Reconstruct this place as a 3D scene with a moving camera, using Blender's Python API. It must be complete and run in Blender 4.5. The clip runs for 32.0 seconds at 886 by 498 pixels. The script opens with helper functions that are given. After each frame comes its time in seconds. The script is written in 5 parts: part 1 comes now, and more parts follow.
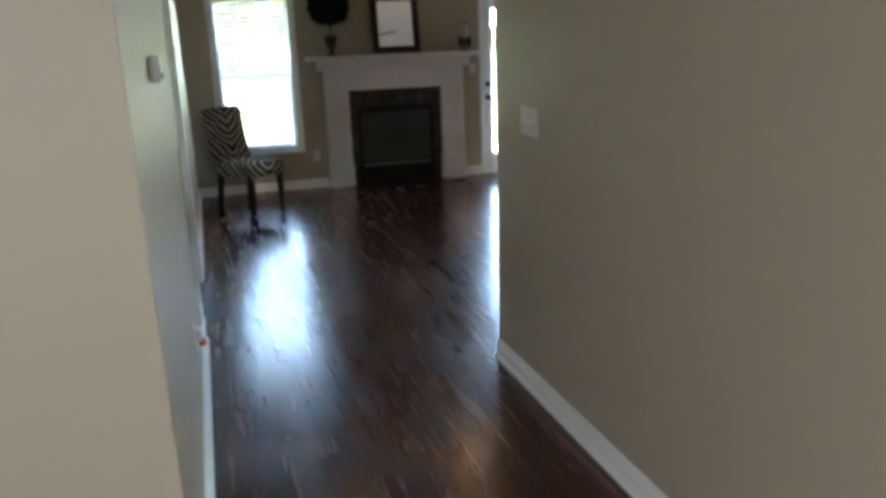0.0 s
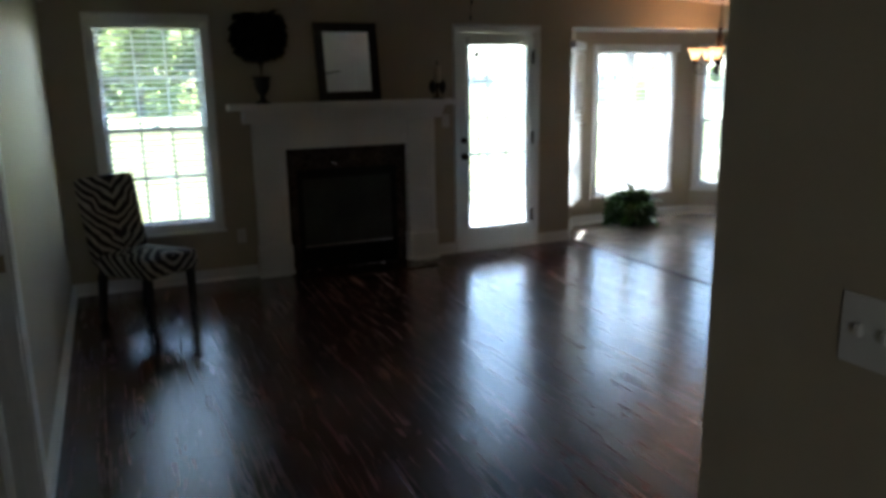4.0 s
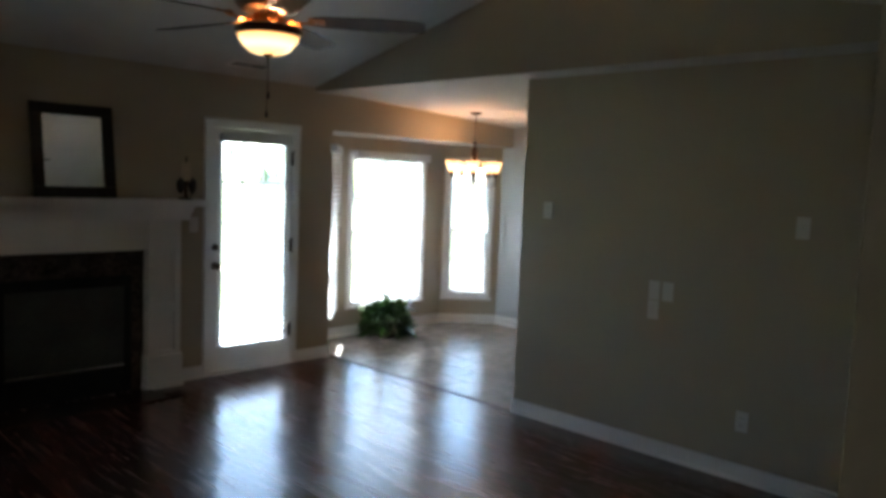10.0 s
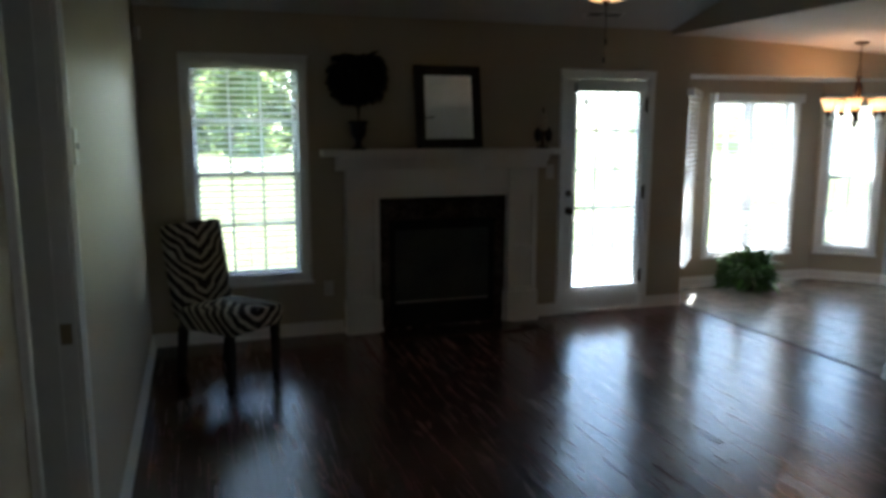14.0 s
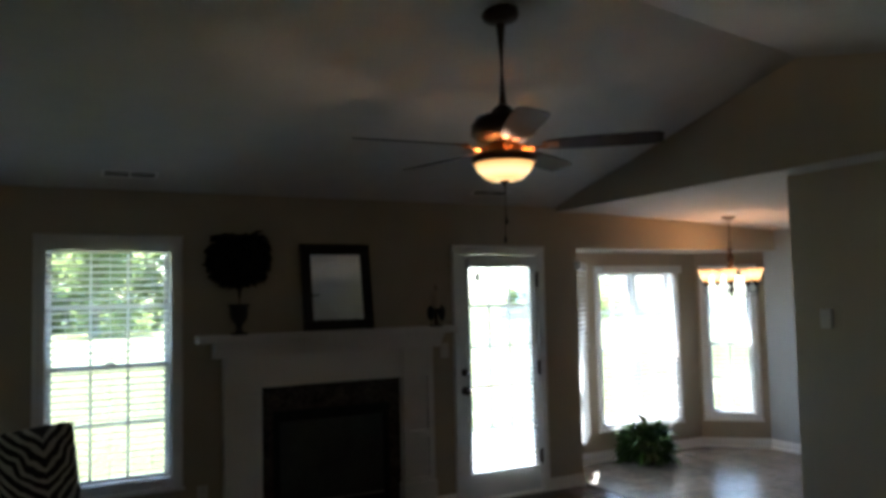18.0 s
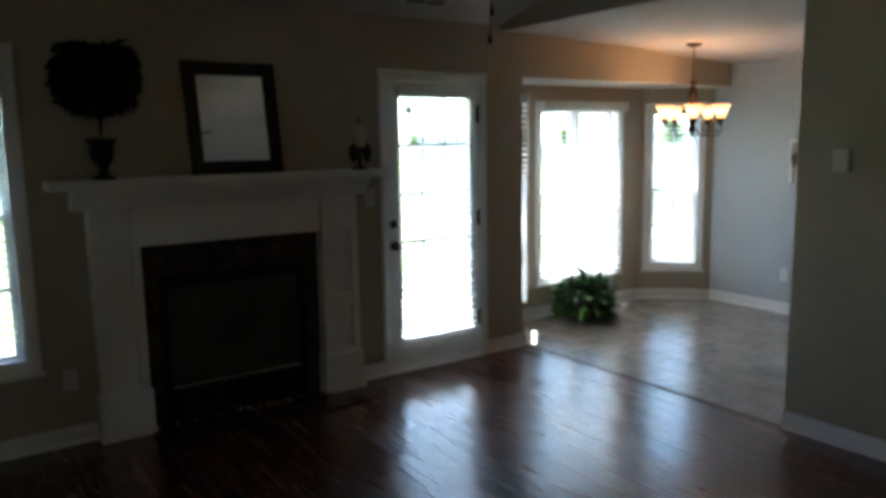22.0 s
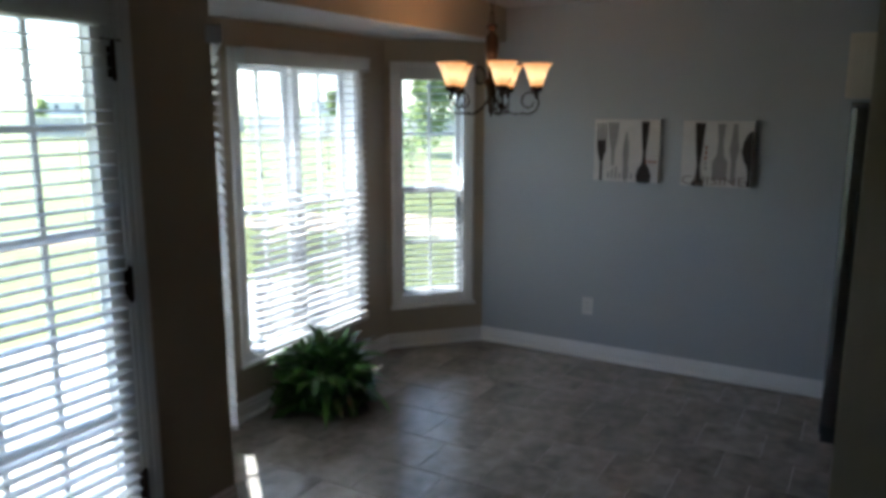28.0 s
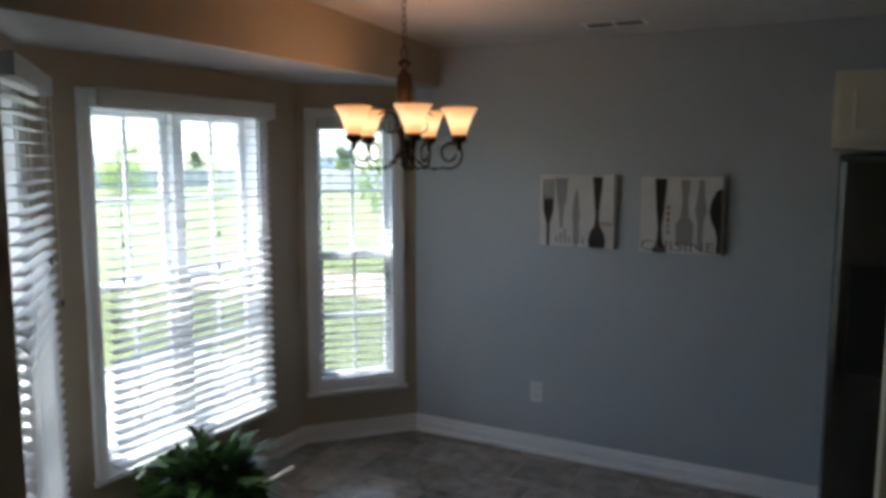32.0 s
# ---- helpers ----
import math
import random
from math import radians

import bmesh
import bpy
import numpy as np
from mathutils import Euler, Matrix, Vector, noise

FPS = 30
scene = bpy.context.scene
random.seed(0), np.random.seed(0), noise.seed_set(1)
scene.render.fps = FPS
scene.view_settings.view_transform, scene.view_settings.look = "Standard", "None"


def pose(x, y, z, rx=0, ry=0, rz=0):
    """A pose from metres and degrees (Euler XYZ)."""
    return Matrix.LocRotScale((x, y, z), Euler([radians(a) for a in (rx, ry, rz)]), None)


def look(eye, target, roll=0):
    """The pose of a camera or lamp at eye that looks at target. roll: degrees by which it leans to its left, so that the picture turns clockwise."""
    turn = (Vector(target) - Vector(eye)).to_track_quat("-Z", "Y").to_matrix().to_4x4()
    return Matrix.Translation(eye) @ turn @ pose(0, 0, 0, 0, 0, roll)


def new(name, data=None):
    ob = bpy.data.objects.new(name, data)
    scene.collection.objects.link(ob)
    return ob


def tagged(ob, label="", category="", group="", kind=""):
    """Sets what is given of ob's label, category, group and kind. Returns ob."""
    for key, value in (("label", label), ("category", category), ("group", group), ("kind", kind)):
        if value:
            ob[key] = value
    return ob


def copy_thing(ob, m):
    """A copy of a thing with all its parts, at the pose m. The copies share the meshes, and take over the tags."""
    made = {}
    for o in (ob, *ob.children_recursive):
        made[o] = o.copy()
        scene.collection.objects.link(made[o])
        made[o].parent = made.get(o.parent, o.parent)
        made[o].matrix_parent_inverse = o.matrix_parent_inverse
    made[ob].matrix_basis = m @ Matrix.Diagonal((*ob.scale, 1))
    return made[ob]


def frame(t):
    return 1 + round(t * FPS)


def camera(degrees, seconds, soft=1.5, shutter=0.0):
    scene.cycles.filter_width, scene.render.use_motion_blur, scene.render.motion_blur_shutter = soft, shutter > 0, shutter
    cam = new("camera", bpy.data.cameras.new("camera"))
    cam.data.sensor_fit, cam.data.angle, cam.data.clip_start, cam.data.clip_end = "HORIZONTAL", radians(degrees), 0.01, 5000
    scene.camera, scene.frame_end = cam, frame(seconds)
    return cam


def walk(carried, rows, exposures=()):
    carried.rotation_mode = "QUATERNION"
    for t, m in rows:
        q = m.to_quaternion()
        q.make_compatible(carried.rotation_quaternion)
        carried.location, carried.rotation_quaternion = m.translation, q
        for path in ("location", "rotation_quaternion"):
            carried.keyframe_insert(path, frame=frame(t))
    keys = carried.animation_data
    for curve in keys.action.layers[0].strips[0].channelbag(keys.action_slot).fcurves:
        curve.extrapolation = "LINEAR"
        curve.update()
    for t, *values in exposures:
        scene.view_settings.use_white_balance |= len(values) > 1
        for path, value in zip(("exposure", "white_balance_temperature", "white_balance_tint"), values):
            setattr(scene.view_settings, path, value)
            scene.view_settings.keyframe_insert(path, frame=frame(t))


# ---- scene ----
SOFT, SHUTTER = 4.0, 0.0
cam = camera(61.07, 32.0, SOFT, SHUTTER)
# seconds, eye, target in metres, roll in degrees
PATH = [
    (0, (1.298, 0.406, 1.537), (1.862, 2.251, 1.009), -2.0),
    (0.5, (1.324, 0.658, 1.546), (1.944, 2.495, 1.05), 0.5),
    (1, (1.321, 0.902, 1.562), (1.947, 2.752, 1.126), 0.3),
    (1.5, (1.357, 1.204, 1.552), (1.892, 3.084, 1.12), -0.5),
    (2, (1.391, 1.469, 1.545), (1.964, 3.34, 1.119), -0.4),
    (2.5, (1.43, 1.777, 1.574), (2.124, 3.615, 1.183), 0.3),
    (4.5, (1.517, 2.775, 1.624), (2.321, 4.552, 1.178), -0.5),
    (5, (1.461, 2.914, 1.637), (2.276, 4.691, 1.213), 0.7),
    (5.5, (1.488, 3.012, 1.625), (2.206, 4.855, 1.326), 0.3),
    (6, (1.527, 3.107, 1.646), (2.183, 4.982, 1.414), 0.7),
    (6.5, (1.492, 3.218, 1.644), (2.184, 5.09, 1.514), 1.1),
    (7, (1.478, 3.242, 1.697), (2.217, 5.098, 1.779), 0.2),
    (7.5, (1.473, 3.236, 1.689), (2.242, 5.073, 1.878), 0.9),
    (8, (1.491, 3.245, 1.684), (2.337, 5.045, 1.894), 1.6),
    (8.5, (1.494, 3.261, 1.691), (2.535, 4.963, 1.826), 1.4),
    (9, (1.456, 3.312, 1.693), (2.695, 4.88, 1.78), 2.3),
    (9.5, (1.441, 3.369, 1.67), (2.825, 4.813, 1.641), 2.7),
    (10, (1.459, 3.399, 1.666), (2.892, 4.783, 1.485), 2.3),
    (10.5, (1.509, 3.398, 1.649), (2.927, 4.771, 1.327), 2.4),
    (11, (1.514, 3.387, 1.655), (2.854, 4.811, 1.233), 1.5),
    (11.5, (1.588, 3.35, 1.655), (2.748, 4.9, 1.152), 0.5),
    (12, (1.606, 3.282, 1.647), (2.567, 4.961, 1.141), 0.5),
    (12.5, (1.613, 3.212, 1.638), (2.425, 4.977, 1.165), 0.3),
    (13, (1.594, 3.162, 1.628), (2.312, 4.973, 1.175), 0.7),
    (13.5, (1.549, 3.148, 1.636), (2.204, 4.994, 1.232), 0.0),
    (14, (1.513, 3.15, 1.625), (2.124, 5.026, 1.301), 0.1),
    (14.5, (1.552, 3.11, 1.685), (2.179, 4.995, 1.456), 0.2),
    (15, (1.54, 3.145, 1.695), (2.21, 5.027, 1.621), 0.2),
    (15.5, (1.494, 3.267, 1.743), (2.238, 5.124, 1.737), 0.2),
    (17.5, (1.488, 3.384, 1.693), (2.432, 5.144, 1.783), -1.8),
    (18, (1.554, 3.492, 1.687), (2.467, 5.267, 1.81), -1.3),
    (18.5, (1.663, 3.61, 1.704), (2.569, 5.385, 1.877), -0.7),
    (19, (1.715, 3.688, 1.697), (2.594, 5.477, 1.857), -0.9),
    (19.5, (1.673, 3.811, 1.702), (2.634, 5.559, 1.847), -1.6),
    (20, (1.608, 3.919, 1.702), (2.662, 5.616, 1.804), -2.9),
    (20.5, (1.581, 4.013, 1.679), (2.68, 5.682, 1.597), -1.4),
    (21, (1.64, 4.122, 1.645), (2.721, 5.792, 1.43), -0.2),
    (21.5, (1.788, 4.333, 1.633), (2.853, 6.011, 1.404), -0.9),
    (22, (1.878, 4.517, 1.632), (3.005, 6.143, 1.341), -0.9),
    (22.5, (2.0, 4.769, 1.639), (3.249, 6.299, 1.327), -0.0),
    (23, (2.106, 4.978, 1.64), (3.467, 6.405, 1.307), -0.2),
    (23.5, (2.342, 5.187, 1.629), (3.675, 6.639, 1.292), -0.6),
    (24, (2.512, 5.365, 1.631), (3.907, 6.751, 1.266), -0.5),
    (24.5, (2.645, 5.638, 1.634), (4.147, 6.904, 1.256), -0.2),
    (25, (2.763, 5.868, 1.642), (4.345, 7.027, 1.251), -0.2),
    (25.5, (3.005, 6.054, 1.631), (4.571, 7.231, 1.226), -0.2),
    (26, (3.174, 6.238, 1.629), (4.766, 7.38, 1.223), 1.2),
    (26.5, (3.231, 6.438, 1.655), (4.925, 7.414, 1.231), 0.9),
    (28.5, (3.794, 6.798, 1.66), (5.499, 7.776, 1.292), 0.1),
    (29, (4.0, 6.9, 1.631), (5.706, 7.87, 1.244), 0.6),
    (29.5, (4.192, 6.927, 1.646), (5.872, 7.962, 1.315), 0.1),
    (30, (4.432, 6.817, 1.652), (5.957, 8.078, 1.364), 0.6),
    (30.5, (4.524, 6.714, 1.65), (6.016, 8.031, 1.456), 0.8),
    (31, (4.534, 6.678, 1.667), (6.032, 7.994, 1.513), 0.8),
    (31.5, (4.484, 6.75, 1.668), (6.09, 7.921, 1.445), 1.0),
    (32, (4.38, 6.819, 1.659), (6.133, 7.752, 1.422), 0.1),
]

EXPOSURES = [(t, s, kelvin, tint) for t, s, kelvin, tint in (
    (0.0, 5.4, 5750, 8), (1.0, 5.25, 5700, 8), (2.0, 5.05, 5700, 8), (2.5, 4.55, 5700, 7), (4.5, 3.5, 5850, 6), (6.0, 3.42, 5850, 5),
    (8.0, 3.3, 5850, 7), (9.0, 3.45, 5850, 7), (10.0, 3.95, 5850, 6), (11.0, 4.25, 5850, 5), (12.0, 4.28, 5850, 5), (13.0, 3.68, 5850, 4),
    (14.0, 3.42, 5850, 5), (15.0, 3.35, 5850, 6), (17.5, 3.32, 5900, 7), (20.0, 3.35, 5900, 7), (21.0, 3.35, 5850, 5), (22.0, 3.58, 5800, 3),
    (23.0, 4.05, 5850, 3), (24.0, 4.42, 5850, 3), (25.0, 3.8, 5850, 3), (26.0, 2.95, 5750, 4), (26.5, 2.8, 5700, 5), (28.5, 2.38, 5700, 7),
    (32.0, 2.35, 5700, 8))]
walk(cam, [(t, look(eye, target, roll)) for t, eye, target, roll in PATH], EXPOSURES)

# ---- sky, sun ----
SUN_EL, SUN_AZ = 65.0, -16.0          # degrees above the ground; degrees from +y towards +x
world = bpy.data.worlds.new("sky")
scene.world = world
world.use_nodes = True
wn = world.node_tree.nodes
sky = wn.new("ShaderNodeTexSky")
sky.sky_type, sky.sun_disc = "NISHITA", False
sky.sun_elevation, sky.sun_rotation = radians(SUN_EL), radians(SUN_AZ)
wn["Background"].inputs["Strength"].default_value = 0.15
world.node_tree.links.new(sky.outputs[0], wn["Background"].inputs[0])
sun = new("sun", bpy.data.lights.new("sun", "SUN"))
sun.data.energy, sun.data.angle, sun.data.color = 5.0, radians(0.6), (1.0, 0.95, 0.88)
sd = Vector((math.sin(radians(SUN_AZ)) * math.cos(radians(SUN_EL)), math.cos(radians(SUN_AZ)) * math.cos(radians(SUN_EL)), math.sin(radians(SUN_EL))))
sun.matrix_world = look(sd * 40, (0, 0, 0))

FOYER = 1.75                                     # unseen fill lamps added behind the start, watts each side

# ---- plan ----
XL, YB, XR, XG = 1.138, 8.922, 5.725, 8.275      # left wall, fireplace wall, right wall, grey wall
XH, YH = 2.585, 3.700                              # hall's right wall and its end
YRW = 6.742                                      # end of the right wall
XGAB = 5.475                                      # face of the gable above the right wall
ZC = 2.40                                        # underside of the beam
zd = lambda x: 2.405 - 0.0465 * (x - 5.835)       # the dining ceiling falls a little towards the grey wall
RIDGE_Y, RIDGE_Z, SPRING = 6.43, 3.06, 2.44      # the ridge where it meets the gable; the eaves
ridge_y = lambda x: RIDGE_Y + 0.187 * (x - XGAB)  # the ridge runs a little askew
TH = 0.12
BAY = [(5.58, 8.922), (6.14, 9.545), (7.76, 9.545), (8.275, 9.075)]
PIER = 5.685
ZBAY = 2.08


# ---- materials ----
def mat(name, color, rough=0.5, metal=0.0, vary=0.12, scale=8.0, fine=90.0, bump=0.0, bump_scale=60.0, coord="Object",
        spec=0.5, coat=0.0, rough_vary=0.0, per_object=0.0, stretch=(1, 1, 1)):
    m = bpy.data.materials.new(name)
    m.use_nodes = True
    n, l = m.node_tree.nodes, m.node_tree.links
    p = n["Principled BSDF"]
    p.inputs["Roughness"].default_value, p.inputs["Metallic"].default_value = rough, metal
    p.inputs["Specular IOR Level"].default_value, p.inputs["Coat Weight"].default_value = spec, coat
    tc, mp = n.new("ShaderNodeTexCoord"), n.new("ShaderNodeMapping")
    mp.inputs["Scale"].default_value = stretch
    l.new(tc.outputs[coord], mp.inputs["Vector"])
    big, small = n.new("ShaderNodeTexNoise"), n.new("ShaderNodeTexNoise")
    big.inputs["Scale"].default_value, small.inputs["Scale"].default_value = scale, fine
    big.inputs["Detail"].default_value = 4
    for x in (big, small):
        l.new(mp.outputs[0], x.inputs["Vector"])
    add = n.new("ShaderNodeMath")
    add.operation = "ADD"
    l.new(big.outputs["Fac"], add.inputs[0]), l.new(small.outputs["Fac"], add.inputs[1])
    val = n.new("ShaderNodeMapRange")
    val.inputs["From Min"].default_value, val.inputs["From Max"].default_value = 0.6, 1.4
    val.inputs["To Min"].default_value, val.inputs["To Max"].default_value = 1 - vary, 1 + vary
    l.new(add.outputs[0], val.inputs["Value"])
    hsv = n.new("ShaderNodeHueSaturation")
    hsv.inputs["Color"].default_value = (*color, 1)
    if per_object:
        info, rnd, mul = n.new("ShaderNodeObjectInfo"), n.new("ShaderNodeMapRange"), n.new("ShaderNodeMath")
        rnd.inputs["To Min"].default_value, rnd.inputs["To Max"].default_value = 1 - per_object, 1 + per_object
        l.new(info.outputs["Random"], rnd.inputs["Value"])
        mul.operation = "MULTIPLY"
        l.new(rnd.outputs[0], mul.inputs[0]), l.new(val.outputs[0], mul.inputs[1])
        l.new(mul.outputs[0], hsv.inputs["Value"])
    else:
        l.new(val.outputs[0], hsv.inputs["Value"])
    l.new(hsv.outputs[0], p.inputs["Base Color"])
    if rough_vary:
        rr = n.new("ShaderNodeMapRange")
        rr.inputs["To Min"].default_value, rr.inputs["To Max"].default_value = max(0, rough - rough_vary), rough + rough_vary
        l.new(big.outputs["Fac"], rr.inputs["Value"]), l.new(rr.outputs[0], p.inputs["Roughness"])
    if bump:
        bn, bp = n.new("ShaderNodeTexNoise"), n.new("ShaderNodeBump")
        bn.inputs["Scale"].default_value, bn.inputs["Detail"].default_value = bump_scale, 3
        bp.inputs["Strength"].default_value, bp.inputs["Distance"].default_value = bump, 0.003
        l.new(mp.outputs[0], bn.inputs["Vector"]), l.new(bn.outputs["Fac"], bp.inputs["Height"]), l.new(bp.outputs[0], p.inputs["Normal"])
    return m


def wood_floor():
    """Dark hand-scraped hardwood: long grain along each plank, its own tone and offset for each."""
    m = bpy.data.materials.new("hardwood")
    m.use_nodes = True
    n, l = m.node_tree.nodes, m.node_tree.links
    p = n["Principled BSDF"]
    tc, info, vm, sc = n.new("ShaderNodeTexCoord"), n.new("ShaderNodeObjectInfo"), n.new("ShaderNodeVectorMath"), n.new("ShaderNodeMath")
    sc.operation, vm.operation = "MULTIPLY", "ADD"
    sc.inputs[1].default_value = 61.0
    l.new(info.outputs["Random"], sc.inputs[0])
    l.new(tc.outputs["Object"], vm.inputs[0]), l.new(sc.outputs[0], vm.inputs[1])

    def grain(scale, stretch, detail, distort):
        mp, nz = n.new("ShaderNodeMapping"), n.new("ShaderNodeTexNoise")
        mp.inputs["Scale"].default_value = (1.0, stretch, 1.0)
        nz.inputs["Scale"].default_value, nz.inputs["Detail"].default_value, nz.inputs["Distortion"].default_value = scale, detail, distort
        l.new(vm.outputs[0], mp.inputs["Vector"]), l.new(mp.outputs[0], nz.inputs["Vector"])
        return nz.outputs["Fac"]
    pores, figure, swirl = grain(80.0, 0.022, 1.0, 0.1), grain(16.0, 0.10, 4.0, 1.6), grain(6.0, 0.20, 2.0, 1.0)
    # contour lines of a slow noise: the swirling growth rings that scraping brings out
    turns, rings = n.new("ShaderNodeMath"), n.new("ShaderNodeMath")
    turns.operation, rings.operation = "MULTIPLY", "SINE"
    turns.inputs[1].default_value = 60.0
    l.new(swirl, turns.inputs[0]), l.new(turns.outputs[0], rings.inputs[0])
    ramp = n.new("ShaderNodeValToRGB")
    ramp.color_ramp.elements[0].color, ramp.color_ramp.elements[1].color = (0.034, 0.0068, 0.0040, 1), (0.080, 0.0165, 0.0085, 1)
    ramp.color_ramp.elements[0].position, ramp.color_ramp.elements[1].position = 0.32, 0.68
    l.new(figure, ramp.inputs[0])
    tone, mul, hsv = n.new("ShaderNodeMapRange"), n.new("ShaderNodeMapRange"), n.new("ShaderNodeHueSaturation")
    tone.inputs["To Min"].default_value, tone.inputs["To Max"].default_value = 0.72, 1.3
    l.new(info.outputs["Random"], tone.inputs["Value"])
    l.new(tone.outputs[0], hsv.inputs["Value"]), l.new(ramp.outputs[0], hsv.inputs["Color"]), l.new(hsv.outputs[0], p.inputs["Base Color"])
    h1, h2 = n.new("ShaderNodeMath"), n.new("ShaderNodeMath")
    h1.operation = h2.operation = "MULTIPLY_ADD"
    h1.inputs[1].default_value, h2.inputs[1].default_value = 0.8, 0.045
    l.new(pores, h1.inputs[0]), l.new(figure, h1.inputs[2])
    l.new(rings.outputs[0], h2.inputs[0]), l.new(h1.outputs[0], h2.inputs[2])
    bp = n.new("ShaderNodeBump")
    bp.inputs["Strength"].default_value, bp.inputs["Distance"].default_value = 0.085, 0.003
    l.new(h2.outputs[0], bp.inputs["Height"]), l.new(bp.outputs[0], p.inputs["Normal"])
    rr = n.new("ShaderNodeMapRange")
    rr.inputs["From Min"].default_value, rr.inputs["From Max"].default_value = 0.6, 1.3
    rr.inputs["To Min"].default_value, rr.inputs["To Max"].default_value = 0.24, 0.295
    l.new(h2.outputs[0], rr.inputs["Value"]), l.new(rr.outputs[0], p.inputs["Roughness"])
    p.inputs["Specular IOR Level"].default_value = 0.8
    p.inputs["Coat Weight"].default_value, p.inputs["Coat Roughness"].default_value = 0.3, 0.16
    return m


def zebra():
    m = bpy.data.materials.new("zebra_fabric")
    m.use_nodes = True
    n, l = m.node_tree.nodes, m.node_tree.links
    p = n["Principled BSDF"]
    p.inputs["Roughness"].default_value = 0.85
    tc, sep, ab, comb = n.new("ShaderNodeTexCoord"), n.new("ShaderNodeSeparateXYZ"), n.new("ShaderNodeMath"), n.new("ShaderNodeCombineXYZ")
    l.new(tc.outputs["Object"], sep.inputs[0])
    ab.operation = "ABSOLUTE"
    l.new(sep.outputs["X"], ab.inputs[0])
    yz = n.new("ShaderNodeMath")
    yz.operation = "SUBTRACT"
    l.new(sep.outputs["Z"], yz.inputs[0]), l.new(sep.outputs["Y"], yz.inputs[1])
    l.new(ab.outputs[0], comb.inputs["X"]), l.new(yz.outputs[0], comb.inputs["Y"])
    mp = n.new("ShaderNodeMapping")
    mp.inputs["Rotation"].default_value = (0, 0, radians(-40))
    l.new(comb.outputs[0], mp.inputs["Vector"])
    wv = n.new("ShaderNodeTexWave")
    wv.bands_direction = "Y"
    for k, v in (("Scale", 5.4), ("Distortion", 6.0), ("Detail", 1.8), ("Detail Scale", 1.1)):
        wv.inputs[k].default_value = v
    l.new(mp.outputs[0], wv.inputs["Vector"])
    ramp = n.new("ShaderNodeValToRGB")
    ramp.color_ramp.elements[0].position, ramp.color_ramp.elements[1].position = 0.58, 0.66
    ramp.color_ramp.elements[0].color, ramp.color_ramp.elements[1].color = (0.012, 0.011, 0.011, 1), (0.42, 0.385, 0.32, 1)
    l.new(wv.outputs["Fac"], ramp.inputs[0]), l.new(ramp.outputs[0], p.inputs["Base Color"])
    return m


def glass_mat(name="glass"):
    m = bpy.data.materials.new(name)
    m.use_nodes = True
    p = m.node_tree.nodes["Principled BSDF"]
    p.inputs["Transmission Weight"].default_value, p.inputs["Roughness"].default_value, p.inputs["IOR"].default_value = 1.0, 0.0, 1.02
    p.inputs["Base Color"].default_value = (0.97, 0.99, 0.98, 1)
    return m


def tile_mat():
    m = mat("stone_tile", (0.285, 0.262, 0.232), 0.25, spec=0.7, vary=0.42, scale=4.2, fine=13.0, per_object=0.16, bump=0.12, bump_scale=45, rough_vary=0.03, coord="Object")
    n, l = m.node_tree.nodes, m.node_tree.links
    tc, info, add = n.new("ShaderNodeTexCoord"), n.new("ShaderNodeObjectInfo"), n.new("ShaderNodeVectorMath")
    mul = n.new("ShaderNodeMath")
    mul.operation = "MULTIPLY"
    mul.inputs[1].default_value = 53.0
    l.new(info.outputs["Random"], mul.inputs[0])
    l.new(tc.outputs["Object"], add.inputs[0]), l.new(mul.outputs[0], add.inputs[1])
    for node in n:
        if node.bl_idname == "ShaderNodeMapping":
            l.new(add.outputs[0], node.inputs["Vector"])
    return m


M_BEIGE = mat("beige_wall_paint", (0.42, 0.364, 0.272), 0.45, vary=0.03, scale=2.0, fine=160, bump=0.12, bump_scale=220)
M_GREY = mat("grey_wall_paint", (0.40, 0.426, 0.446), 0.55, vary=0.03, scale=2.0, fine=160, bump=0.12, bump_scale=220)
# for unseen walls only: dark so that little light bounces back
M_ABSORB = mat("bounce_absorber", (0.16, 0.12, 0.09), 0.55, vary=0.05, scale=2.0, fine=160, bump=0.12, bump_scale=220)
M_CEIL = mat("ceiling_texture_paint", (0.56, 0.557, 0.545), 0.8, vary=0.05, scale=6.0, fine=70, bump=0.9, bump_scale=38)
M_TRIM = mat("white_trim_paint", (0.78, 0.78, 0.77), 0.32, vary=0.03, scale=5, fine=60, bump=0.05)
M_FLOOR = wood_floor()
M_SUB = mat("dark_subfloor", (0.03, 0.012, 0.008), 0.5)
M_TILE = tile_mat()
M_GROUT = mat("grout", (0.42, 0.40, 0.37), 0.8, vary=0.2, scale=20)
M_BLIND = mat("white_blind_slat", (0.78, 0.785, 0.79), 0.4, vary=0.02)
n_, l_ = M_BLIND.node_tree.nodes, M_BLIND.node_tree.links
thin_, blend_ = n_.new("ShaderNodeBsdfTranslucent"), n_.new("ShaderNodeMixShader")
thin_.inputs["Color"].default_value = (0.86, 0.86, 0.85, 1)
blend_.inputs[0].default_value = 0.45
l_.new(n_["Principled BSDF"].outputs[0], blend_.inputs[1]), l_.new(thin_.outputs[0], blend_.inputs[2])
l_.new(blend_.outputs[0], n_["Material Output"].inputs["Surface"])
M_VINYL = mat("white_vinyl", (0.8, 0.81, 0.82), 0.3, vary=0.02)
M_GLASS = glass_mat()
M_BRONZE = mat("oil_rubbed_bronze", (0.045, 0.026, 0.017), 0.35, 0.8, vary=0.3, scale=20)
